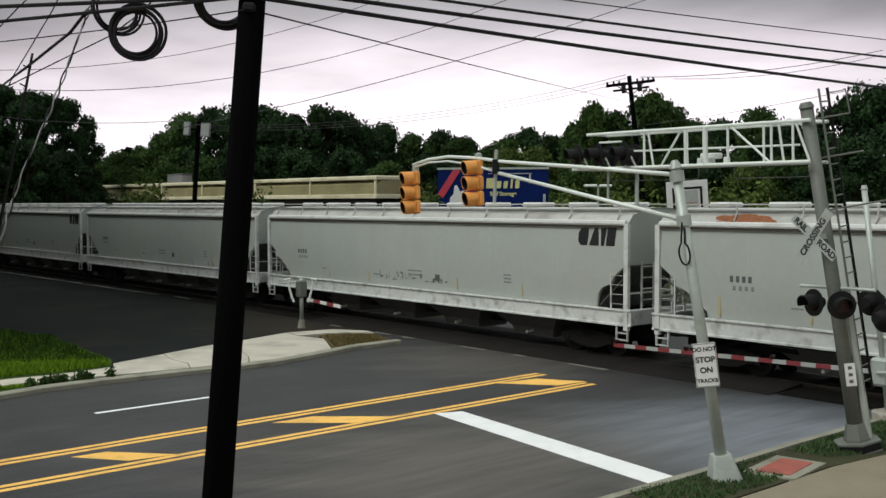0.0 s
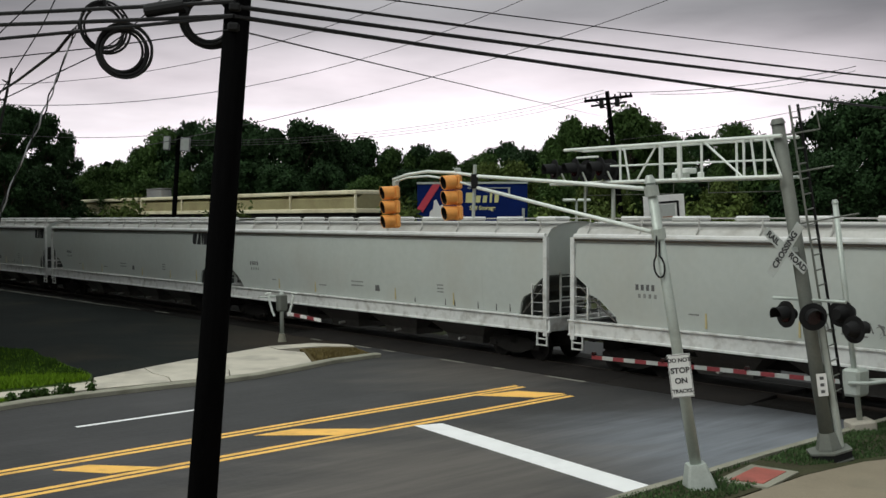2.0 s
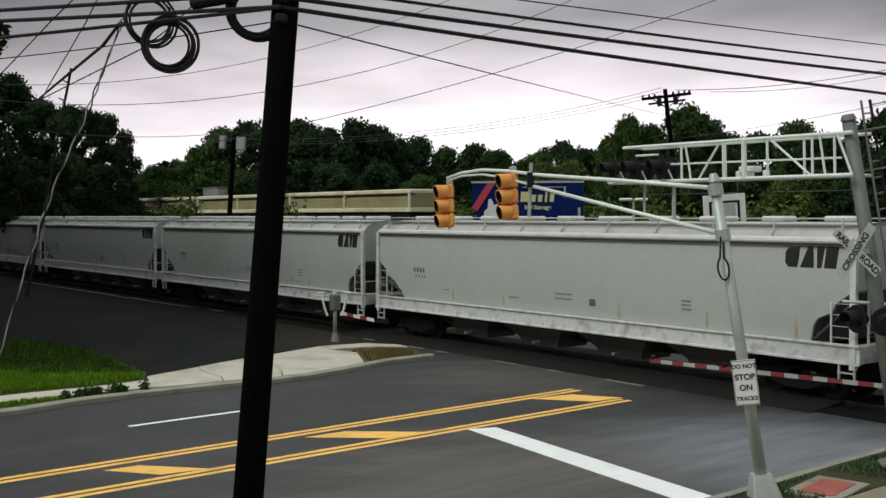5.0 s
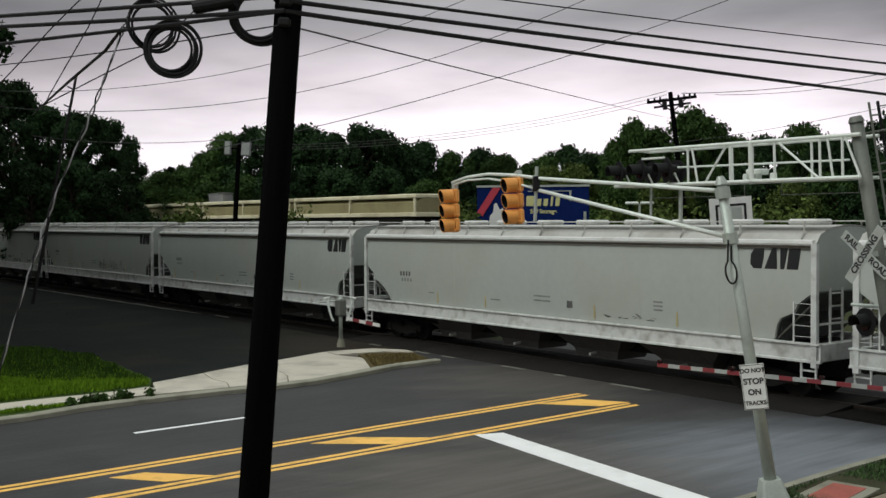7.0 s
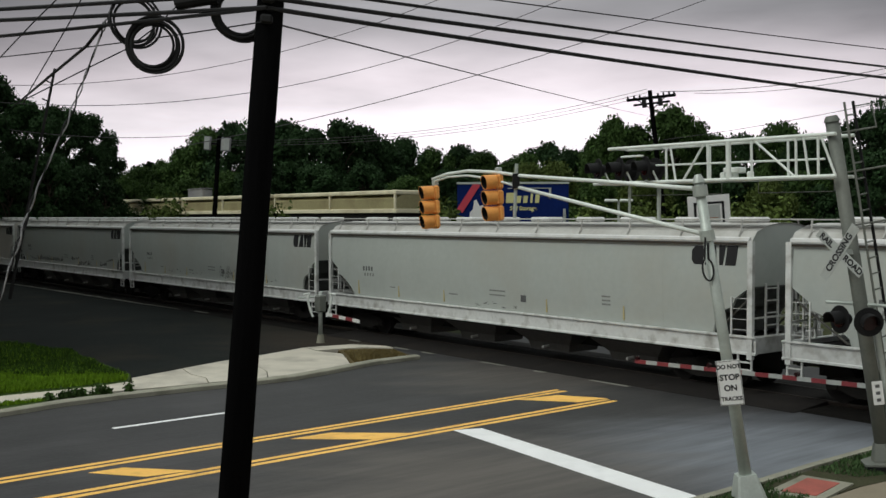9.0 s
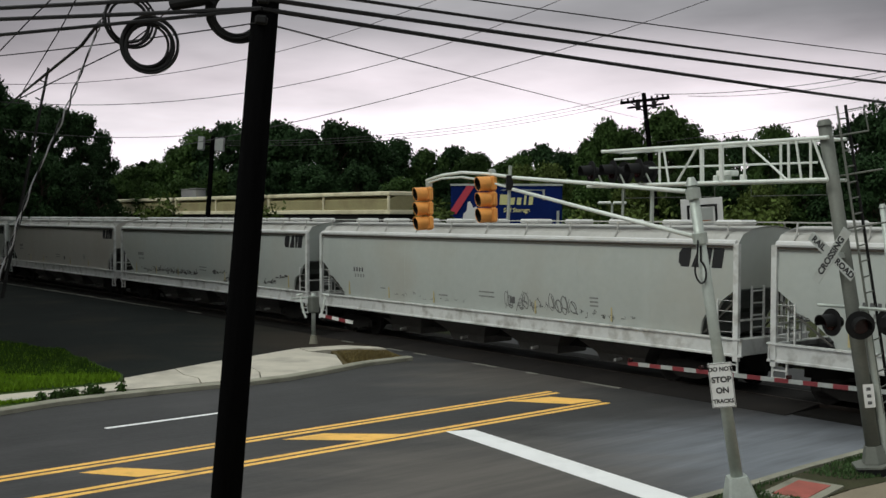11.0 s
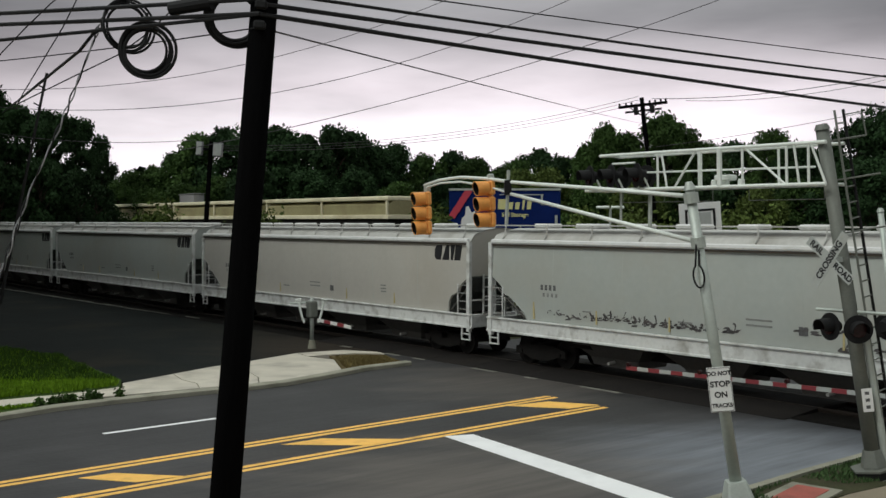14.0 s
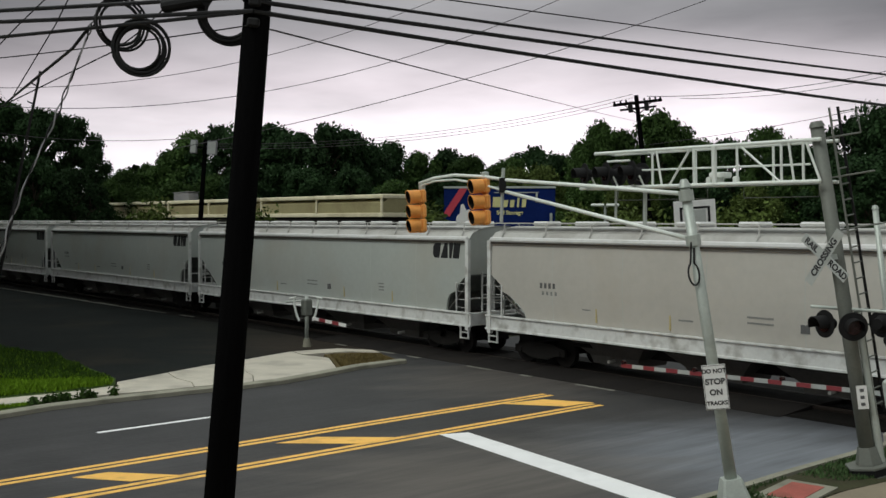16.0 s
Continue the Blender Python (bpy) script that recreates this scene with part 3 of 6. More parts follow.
for i in range(22):
    f0 = (i + edge_rng.uniform(0.0, 0.04)) / 22
    f1 = (i + edge_rng.uniform(0.9, 1.0)) / 22
    p, q = ea.lerp(eb, f0), ea.lerp(eb, f1)
    w = edge_rng.uniform(0.06, 0.15)
    o = edge_rng.uniform(-0.06, 0.06)
    tagged(part("edging_piece", slab([(p.x + o, p.y), (q.x + o, q.y), (q.x + o + w, q.y + w * 0.8), (p.x + o + w * 0.8, p.y + w)], -0.1, edge_rng.uniform(0.01, 0.05)), KERB_OLD),
           "broken pale concrete edging between lot and track", "kerb", "lot edging", kind="structure")
for s0, s1 in ((-8.6, -7.9), (-5.6, -4.7), (-3.9, -3.2), (-0.6, 0.6), (2.0, 2.5), (4.4, 5.9)):
    tagged(part("crossing_edge", track_strip(-2.5, -2.36, -0.1, 0.012, s0, s1), KERB_OLD), "worn pale concrete edge piece of the crossing", "kerb", "crossing edge pieces", kind="structure")

# raised ground behind the track
prof = [(5.0, -0.05), (9.0, 1.45), (60.0, 1.6), (75.0, -0.05)]
tagged(part("embankment", loft([[on_track(s, o, z) for o, z in prof] for s in (-170, 12)]), SOIL), "weedy raised ground behind the railway", "embankment", kind="structure")

# ================= the train =================
CAR_L = 21.9


def side_y(z):
    """Half the body's width at the height z."""
    return 1.562 - (0.072 * ((z - 2.9) / 1.4) ** 2 if z < 2.9 else 0.05 * ((z - 2.9) / 1.08) ** 2)


HB = 10.35          # half the body's length


def hopper_car(logo=True):
    """A long grey covered hopper wagon; x runs forward, -y faces the road, z from the rail's head."""
    car = thing("hopper_car", pose(0, 0, 0), "long pale grey covered hopper wagon rolling on the track", "freight wagon", "hopper wagons of the train")

    # lower edge of the side over the end platforms: distance from the end, height
    ARCH = {1: ((0.0, 2.86), (0.48, 2.52), (0.58, 2.30), (0.98, 2.13), (1.10, 1.95), (1.20, 1.5)),
            -1: ((0.0, 2.94), (0.50, 2.60), (0.60, 2.36), (0.95, 2.24), (1.62, 1.74), (1.70, 1.5))}

    def low(x):
        d, end = HB - abs(x), 1 if x > 0 else -1
        for (d0, z0), (d1, z1) in zip(ARCH[end], ARCH[end][1:]):
            if d <= d1:
                return z0 + (z1 - z0) * (d - d0) / (d1 - d0)
        return 1.5

    def section(x):
        zb = low(x)
        rise = [zb + (3.98 - zb) * i / 13 for i in range(14)]
        half = [(side_y(z), z) for z in rise] + [(1.50, 4.06), (1.30, 4.30), (0.8, 4.46), (0.3, 4.52)]
        return [(x, -y, z) for y, z in half] + [(x, y, z) for y, z in half[::-1]]

    xs = [-HB + d for d, z in ARCH[-1]] + [-6, -3, 0, 3, 6] + [HB - d for d, z in ARCH[1][::-1]]
    part("body", loft([section(x) for x in xs]), CAR_GREY, car)
    roof_half = [(1.52, 4.075), (1.31, 4.325), (0.8, 4.485), (0.3, 4.545)]
    rs = [(-y, z) for y, z in roof_half] + [(y, z) for y, z in roof_half[::-1]] + [(y, z - 0.012) for y, z in roof_half] + [(-y, z - 0.012) for y, z in roof_half[::-1]]
    part("roof", loft([[(x, y, z) for y, z in rs] for x in (-HB - 0.03, HB + 0.03)]), CAR_ROOF, car)
    for sgn in (-1, 1):
        sill = [(1.52, 1.05), (1.62, 1.05), (1.62, 1.10), (1.58, 1.12), (1.58, 1.48), (1.64, 1.50), (1.64, 1.54), (1.52, 1.55)]
        part("side_sill", loft([[(x, sgn * y, z) for y, z in sill] for x in (-HB - 0.2, HB + 0.2)]), CAR_SILL, car, "pale side sill")
        ev = [(1.50, 4.01), (1.60, 4.03), (1.62, 4.08), (1.60, 4.15), (1.52, 4.18), (1.48, 4.12)]
        part("eave", loft([[(x, sgn * y, z) for y, z in ev] for x in (-HB + 0.02, HB - 0.02)]), CAR_WHITE, car, "pale rounded eave")
        for x in (-7.4, -4.5, -1.5, 1.5, 4.5, 7.4):
            part("weld_seam", loft([[(x + dx, sgn * (w + dy), z) for dx, dy in ((-0.016, -0.02), (-0.008, 0.003), (0.008, 0.003), (0.016, -0.02))] for w, z in ((side_y(q), q) for q in (1.56, 1.9, 2.3, 2.7, 3.1, 3.5, 3.93))]), CAR_GREY, car)
        part("eave_seam", box(0, sgn * 1.545, 3.985, 2 * HB - 0.1, 0.10, 0.05), EAVE_SHADE, car, "dark strip standing in for the shade below the eave")
        part("running_board", box(0, sgn * 1.05, 4.64, 2 * HB + 0.3, 0.46, 0.03), CAR_ROOF, car, "weathered grey roof walkway")
        for i in range(11):
            x = -HB + 0.45 + i * (2 * HB - 0.9) / 10
            part("walkway_bracket", tube([(x, sgn * 1.30, 4.645), (x + 0.02, sgn * 1.36, 4.36), (x, sgn * 1.45, 4.20)], 0.025, 5), CAR_ROOF, car)
    for i in range(10):
        x = -HB + 1.15 + i * (2 * HB - 2.3) / 9
        part("hatch", box(x, 0, 4.625, 0.95 if i % 2 else 0.72, 0.74, 0.16, bevel=0.06), CAR_WHITE, car, "pale roof hatch cover")
    for end in (-1, 1):
        x = end * HB
        for sgn in (-1, 1):
            part("corner_post", box(x + end * 0.02, sgn * 1.56, 2.50, 0.16, 0.12, 3.14), CAR_SILL, car, "pale corner post")
            bm = bmesh.new()
            add_box(bm, x - end * 0.58, sgn * 1.57, 2.05, 0.04, 0.04, 1.05)
            for k in range(4):
                add_box(bm, x - end * 0.3, sgn * 1.57, 1.70 + k * 0.28, 0.56, 0.014, 0.014)
            part("side_ladder", bm, CAR_SILL, car, "pale ladder")
            bm = bmesh.new()
            for dx in (-0.06, 0.36):
                add_box(bm, x - end * dx, sgn * 1.56, 0.86, 0.045, 0.05, 0.5)
            for k in range(2):
                add_box(bm, x - end * 0.15, sgn * 1.56, 0.64 + 0.2 * k, 0.46, 0.07, 0.035)
            part("step", bm, CAR_SILL, car, "pale steel step")
        edge = [(x - end * (d + (0.015 if d else 0.0)), z - 0.012) for d, z in ARCH[end]]
        # dark sheet laid under the body's own slope to hold the shade there
        part("slope_sheet", loft([[(a, -1.46, b), (a, 1.46, b), (a + end * 0.02, 1.46, b - 0.03), (a + end * 0.02, -1.46, b - 0.03)] for a, b in edge]), END_STEEL, car, "slope sheet coloured dark for the shade at the wagon's end")
        for sgn in (-1, 1):
            part("end_brace", tube([(x - end * 0.05, sgn * 1.42, 2.6), (x - end * (1.15 if end > 0 else 1.55), sgn * 1.42, 1.58)], 0.03, 6), HOPPER, car, "dusty diagonal end brace with shade in its colour")
            part("arch_lip", tube([(a + end * 0.0, sgn * 1.535, b + 0.02) for a, b in edge], 0.010, 5), CAR_GREY, car, "pale edge lip")
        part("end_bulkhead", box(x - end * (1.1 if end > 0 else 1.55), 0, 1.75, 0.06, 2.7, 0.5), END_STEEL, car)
        part("end_sill", box(x + end * 0.06, 0, 1.30, 0.22, 3.16, 0.46, bevel=0.02), CAR_SILL, car)
        part("end_platform", box(x - end * 0.7, 0, 1.36, 1.4, 2.9, 0.05), GRIME_SHADE, car)
        bm = bmesh.new()
        for y in (-0.9, -0.35, 0.5, 1.0):
            add_box(bm, x + end * 0.03, y, 2.2, 0.05, 0.05, 1.45)
        for k in range(4):
            add_box(bm, x + end * 0.03, -0.62, 1.8 + 0.33 * k, 0.04, 0.56, 0.035)
        add_box(bm, x + end * 0.05, 0.0, 2.02, 0.05, 3.0, 0.05)
        part("end_ladder", bm, CAR_SILL, car, "pale end ladder and handrail")
        bm = bmesh.new()
        add_box(bm, x + end * 0.25, 0, 0.84, 0.6, 0.24, 0.22, bevel=0.03)
        add_box(bm, x + end * 0.52, 0.05, 0.84, 0.2, 0.36, 0.3, bevel=0.05)
        part("coupler", bm, GRIME_SHADE, car, "dark steel coupler")
        bogie = part("bogie", box(0, 0, 0.62, 0.42, 2.2, 0.3, bevel=0.04), GRIME_SHADE, car, "dark grimy bogie", at=pose(end * (HB - 1.9), 0, 0))
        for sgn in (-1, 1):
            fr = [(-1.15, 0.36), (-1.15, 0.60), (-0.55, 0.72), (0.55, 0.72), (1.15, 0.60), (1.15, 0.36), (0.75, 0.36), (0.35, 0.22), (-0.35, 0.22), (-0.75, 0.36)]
            part("side_frame", loft([[(a, sgn * 0.98, b) for a, b in fr], [(a, sgn * 1.10, b) for a, b in fr]]), GRIME_SHADE, bogie)
        for dx in (-0.89, 0.89):
            bm = bmesh.new()
            for sgn in (-1, 1):
                for rad, y0, y1 in ((0.455, 0.68, 0.80), (0.49, 0.66, 0.69)):
                    bmesh.ops.create_cone(bm, cap_ends=True, segments=20, radius1=rad, radius2=rad, depth=y1 - y0, matrix=Matrix.Translation((0, sgn * (y0 + y1) / 2, 0)) @ Matrix.Rotation(math.pi / 2, 4, "X"))
                for k in range(3):
                    a = k * 2.0944
                    add_box(bm, 0.2 * math.cos(a), sgn * 0.81, 0.2 * math.sin(a), 0.09, 0.02, 0.09)
            add_tube(bm, [(0, -1.14, 0), (0, 1.14, 0)], 0.08, 8)
            part("wheelset", bm, GRIME_SHADE, bogie, at=pose(dx, 0, 0.455))
    for i in range(4):
        cx = -5.55 + i * 3.7
        bay = part("hopper_bay", loft([[(cx + sx * a, sy * w, z) for sx, sy in ((-1, -1), (1, -1), (1, 1), (-1, 1))] for a, w, z in ((1.84, 1.42, 1.5), (1.70, 1.25, 1.12), (0.98, 0.72, 0.52), (0.90, 0.66, 0.27))]), HOPPER, car, "dusty grey discharge hopper with shade in its colour")
        part("outlet_pipe", tube([(cx, -0.6, 0.42), (cx, -0.9, 0.40), (cx, -0.98, 0.40)], 0.05, 10), CAR_ROOF, bay, "weathered outlet cap")
    # sill deepened in shape to keep the space under the wagon dark
    part("centre_sill", box(0, 0, 0.84, 2 * HB, 0.4, 0.62), GRIME_SHADE, car)
    bm = bmesh.new()
    add_tube(bm, [(-HB + 3.2, -0.9, 0.9), (-HB + 4.1, -0.9, 0.9)], 0.16, 10)
    part("brake_reservoir", bm, GRIME_SHADE, car)
    part("brake_pipe", tube([(-HB + 3, -1.2, 0.98), (HB - 3, -1.2, 0.98)], 0.03, 6), GRIME_SHADE, car)
    # emblem of four black slanted blocks, stencils and reflector tape, on both sides
    for sgn in (-1, 1):
        yy = sgn * 1.545
        fx = sgn * -1
        if logo:
            x0 = HB - 1.93 if sgn < 0 else -HB + 0.45
            shapes = (
                ([(0.42, 3.92), (0.14, 3.92), (0.02, 3.79), (0.0, 3.52), (0.1, 3.40), (0.36, 3.40), (0.4, 3.63)],),
                ([(0.44, 3.40), (0.68, 3.94), (0.80, 3.94), (0.84, 3.40)],),
                ([(0.93, 3.40), (1.05, 3.40), (1.13, 3.94), (0.93, 3.94)],),
                ([(1.12, 3.40), (1.46, 3.40), (1.52, 3.94), (1.20, 3.94)],),
            )
            for polys in shapes:
                bm = bmesh.new()
                for j, q in enumerate(polys):
                    q = [(x0 + (a if sgn < 0 else 1.52 - a), z) for a, z in q]
                    ra, rb = [[bm.verts.new((x, y, z)) for x, z in q] for y in (yy - 0.012, yy + 0.012)]
                    bm.faces.new(ra), bm.faces.new(rb[::-1])
                    for n in range(len(q)):
                        bm.faces.new((ra[n], rb[n], rb[(n + 1) % len(q)], ra[(n + 1) % len(q)]))
                bmesh.ops.recalc_face_normals(bm, faces=bm.faces[:])
                part("emblem_block", bm, BLACK_PAINT, car, "black painted emblem")
        for k in range(4):
            x0 = (-HB + 2.45 if sgn < 0 else HB - 3.1) + 0.19 * k
            part("stencil_bar", box(x0, sgn * (side_y(2.66) - 0.004), 2.66, 0.105, 0.02, 0.17), GREY_STENCIL, car, "dark stencilled bar")
            part("stencil_bar", box(x0 + 0.08, sgn * (side_y(2.42) - 0.004), 2.42, 0.09, 0.02, 0.12), FADED, car, "faded stencilled bar")
        for k, (x0, z0, w, h) in enumerate(((-HB + 4.4, 2.0, 0.35, 0.04), (1.5, 2.02, 0.26, 0.24), (0.2, 2.2, 0.8, 0.05), (0.2, 2.05, 0.8, 0.05),
                                           (5.2, 2.3, 0.35, 0.05), (5.2, 2.18, 0.35, 0.05), (5.2, 2.06, 0.35, 0.05), (-2.2, 1.95, 0.5, 0.05))):
            part("stencil_bar", box(x0 * (1 if sgn < 0 else -1), sgn * (side_y(z0) - 0.004), z0, w, 0.02, h), GREY_STENCIL if k == 1 else FADED, car, "small stencilled marking")
        for x0 in (-HB + 4.8, -HB + 7.6, 2.6, 5.9):
            part("reflector_tape", box(x0, sgn * 1.527, 1.85, 0.055, 0.03, 0.42), YELLOW_TAPE, car, "faded yellow reflector tape")
    return car


FIRST, LAST = -1, 12
cars = {}
master = hopper_car()
plain = hopper_car(logo=False)
plain["label"] = "long pale grey covered hopper wagon without an emblem"
cars[0], cars[1] = master, plain
for k in range(FIRST, LAST + 1):
    if k not in cars:
        cars[k] = copy_thing(master, pose(0, 0, 0))

def scrawl(car, rng, x0, x1, z0, height, width, thick, fade=1.0, flat=0.35, paint=SCRAWL, label="dark scribbled spray paint"):
    """A row of loose, illegible sprayed strokes on the side that faces the road."""
    x = x0
    while x < x1:
        h, w = height * rng.uniform(0.55, 1.1), width * rng.uniform(0.6, 1.5)
        base = z0 + rng.uniform(-0.06, 0.08)
        bm = bmesh.new()
        for _ in range(rng.randint(2, 4)):
            ax, az = rng.uniform(0, w), rng.uniform(0, 0.4) * h
            bx, bz = rng.uniform(-0.1, 1.2) * w, rng.uniform(0.5, 1.0) * h
            cx, cz = rng.uniform(0, w), rng.uniform(-0.1, 1.1) * h
            if height > 0.3 and flat < 0.5 and rng.random() < 0.25:
                # a closed loop
                last = None
                t = thick * rng.uniform(0.6, 1.1)
                for j in range(13):
                    a = 2 * math.pi * j / 12
                    z = max(1.58, base + h * (0.5 + 0.42 * math.sin(a) * (1 + 0.2 * math.sin(2 * a + w * 9))))
                    u, y = x + w * (0.5 + 0.42 * math.cos(a)), -side_y(z) - 0.006
                    nx, nz = math.cos(a) * t * 0.7, math.sin(a) * t * 0.7
                    now = [bm.verts.new((u - nx, y, z - nz)), bm.verts.new((u + nx, y, z + nz))]
                    if last:
                        bm.faces.new((last[0], now[0], now[1], last[1]))
                    last = now
                continue
            if rng.random() < flat:
                bz = az + rng.uniform(-0.1, 0.1) * h
                cz = az
            last = None
            t = thick * rng.uniform(0.6, 1.3)
            for j in range(9):
                f = j / 8
                px0 = (1 - f) ** 2 * ax + 2 * f * (1 - f) * cx * 1.3 + f * f * bx
                pz0 = (1 - f) ** 2 * az + 2 * f * (1 - f) * cz + f * f * bz
                z = max(1.58, base + pz0)
                y = -side_y(z) - 0.006
                now = [bm.verts.new((x + px0 - t * 0.6, y, z - t * 0.6)), bm.verts.new((x + px0 + t * 0.6, y, z + t * 0.6))]
                if last:
                    bm.faces.new((last[0], now[0], now[1], last[1]))
                last = now
        part("paint_scribble", bm, paint, car, label)
        x += w * rng.uniform(0.7, 1.25) / fade


rng = random.Random(5)
scrawl(cars[0], rng, -2.1, 1.9, 1.80, 0.36, 0.24, 0.026, 0.9, 0.55, FADED_DARK)
scrawl(cars[5], rng, -5.2, -1.2, 1.75, 0.2, 0.25, 0.014, 0.6, 0.5, FADED)
scrawl(cars[5], rng, 1.1, 4.3, 1.70, 0.62, 0.34, 0.026, 1.3, 0.3, FADED_DARK)
scrawl(cars[5], rng, 4.6, 6.6, 1.72, 0.2, 0.22, 0.016, 0.6)
scrawl(cars[6], rng, -7.7, -6.0, 1.74, 0.20, 0.24, 0.030, 0.9, 0.7)
scrawl(cars[6], rng, -5.9, -0.6, 1.72, 0.30, 0.22, 0.040, 1.35, 0.7)
scrawl(cars[6], rng, -5.6, -1.2, 1.78, 0.22, 0.20, 0.036, 0.8, 0.8)
scrawl(cars[6], rng, 1.2, 2.6, 1.98, 0.22, 0.34, 0.040, 1.4, 0.85)
scrawl(cars[6], rng, 2.4, 5.0, 1.66, 0.32, 0.26, 0.050, 1.5, 0.75)
scrawl(cars[6], rng, 6.4, 7.4, 1.66, 0.36, 0.30, 0.050, 1.3, 0.7)
scrawl(cars[6], rng, 7.6, 8.4, 2.02, 0.26, 0.30, 0.040, 1.5, 0.9)
scrawl(cars[3], rng, 3.0, 5.0, 1.66, 0.16, 0.25, 0.014, 0.7)
scrawl(cars[4], rng, -1.0, 1.0, 1.66, 0.16, 0.25, 0.014, 0.6)
for d, z in ((1.25, 0.35), (1.9, 0.22), (2.8, 0.28), (4.0, 0.2), (4.5, 0.32), (6.2, 0.18)):
    part("drip_stain", box(HB - d - 0.4, -1.505, 1.6 + z / 2, 0.035, 0.03, z), SCRAWL, cars[1], "dark drip stain")
for k, x0 in ((-1, -HB + 2.05), (5, -HB + 2.05), (6, HB - 1.62), (6, -HB + 2.05), (2, HB - 1.62), (4, -HB + 2.05)):
    part("reflector_tape", box(x0, -side_y(1.95) + 0.002, 1.95, 0.075, 0.03, 0.66), YELLOW_TAPE, cars[k], "faded yellow reflector tape")
for child in cars[7].children:
    if child.name.startswith("body"):
        child.material_slots[0].link = "OBJECT"
        child.material_slots[0].material = CAR_WARM
cars[7]["label"] = "long warm grey covered hopper wagon rolling on the track"
for k in (5, 6):
    cars[k]["label"] = "long pale grey covered hopper wagon with dark scribbles along its side"
cars[-1]["label"] = "long pale grey covered hopper wagon with a rust patch"
for i in range(16):
    bm = bmesh.new()
    x, f = -7.7 + rng.gauss(0, 0.5), rng.uniform(0.1, 0.9)
    m = Matrix.Translation((x, -1.52 + 0.21 * f, 4.092 + 0.25 * f)) @ Matrix.Rotation(radians(50), 4, "X")
    bmesh.ops.create_cone(bm, cap_ends=True, segments=9, radius1=rng.uniform(0.09, 0.24), radius2=0.05, depth=0.012, matrix=m @ Matrix.Diagonal((1.8, 0.6, 1, 1)))
    part("rust_patch", bm, RUST, cars[-1], "orange rust patch on the roof edge")

# seconds and metres run since the start
RUN = [(0.0, 0.0), (0.5, 4.5), (1.0, 9.1), (1.5, 14.4), (2.0, 19.5), (2.5, 24.5), (3.0, 29.85), (3.5, 34.8), (4.0, 39.6), (4.5, 44.7), (5.0, 49.8), (5.5, 55.0), (6.0, 60.1), (6.5, 65.2),
       (7.0, 70.4), (7.5, 75.9), (8.0, 80.95), (8.5, 85.7), (9.0, 91.1), (9.5, 96.6), (10.0, 101.9), (10.5, 107.4), (11.0, 112.8), (11.5, 118.3), (12.0, 123.9), (12.5, 129.1), (13.0, 134.15),
       (13.5, 139.8), (14.0, 145.6), (14.5, 151.0), (15.0, 155.9), (15.5, 162.05), (16.0, 167.7)]


def ran(t):
    for (t0, d0), (t1, d1) in zip(RUN, RUN[1:]):
        if t <= t1:
            return d0 + (d1 - d0) * (t - t0) / (t1 - t0)
    return RUN[-1][1]


def motions():
    for k, car in cars.items():
        rows = []
        for t, d in RUN:
            s = 6.46 + d - CAR_L * k - CAR_L / 2
            rows.append((t, Matrix.Translation(on_track(s, 0, RAIL_Z)) @ Matrix.Rotation(ANG, 4, "Z")))
        walk(car, rows)
        for bogie in car.children:
            if not bogie.name.startswith("bogie"):
                continue
            for wheel in bogie.children:
                if wheel.name.startswith("wheelset"):
                    at = wheel.matrix_basis.translation.copy()
                    walk(wheel, [(i / 30, pose(at.x, at.y, at.z, 0, math.degrees(ran(i / 30) / 0.455), 0)) for i in range(481)])

# ================= road furniture =================
FACE = Matrix.Rotation(math.atan2(-R.x, R.y), 4, "Z")      # local -y looks back along the road


def disc(r, depth, seg=24, m=None, r2=None):
    """A drum whose axis is y; r at the -y end."""
    bm = bmesh.new()
    bmesh.ops.create_cone(bm, cap_ends=True, segments=seg, radius1=r, radius2=r if r2 is None else r2, depth=depth, matrix=Matrix.Rotation(-math.pi / 2, 4, "X"))
    if m is not None:
        bm.transform(m)
    return bm


def hood(r, length, seg=18, cut=0.8, droop=0.35):
    """A visor: an open half tube along -y, longer on top."""
    bm = bmesh.new()
    rows = []
    for i in range(seg + 1):
        a = math.pi / 2 + (i / seg - 0.5) * 2 * math.pi * cut
        c, s = math.cos(a), math.sin(a)
        far = length * (0.78 + 0.22 * (s + 1) / 2)
        rows.append([bm.verts.new(p) for p in ((c * r, 0, s * r), (c * r, -far, s * r - droop * far * 0.15), (c * (r - 0.012), -far, s * (r - 0.012) - droop * far * 0.15), (c * (r - 0.012), 0, s * (r - 0.012)))])
    for a, b in zip(rows, rows[1:]):
        for k in range(4):
            bm.faces.new((a[k], a[(k + 1) % 4], b[(k + 1) % 4], b[k]))
    bm.faces.new(rows[0])
    bm.faces.new(rows[-1][::-1])
    return bm


# ---- traffic signal mast with its arm ----
MAST = pose(4.97, 17.6, 0.0, 0, -9.35, 0)
mast = thing("signal_mast", MAST, "slightly leaning galvanised mast with a long bracket arm", "signal mast")


def mast_at(z):
    return MAST @ Vector((0, 0, z / math.cos(radians(9.35))))


foot = [(0.27, -0.05), (0.26, 0.1), (0.17, 0.48), (0.155, 0.53)]
part("footing", loft([[(r * sx, r * sy, z) for sx, sy in ((-1, -0.8), (-0.8, -1), (0.8, -1), (1, -0.8), (1, 0.8), (0.8, 1), (-0.8, 1), (-1, 0.8))] for r, z in foot]), GALV, mast, "flared cast metal footing")
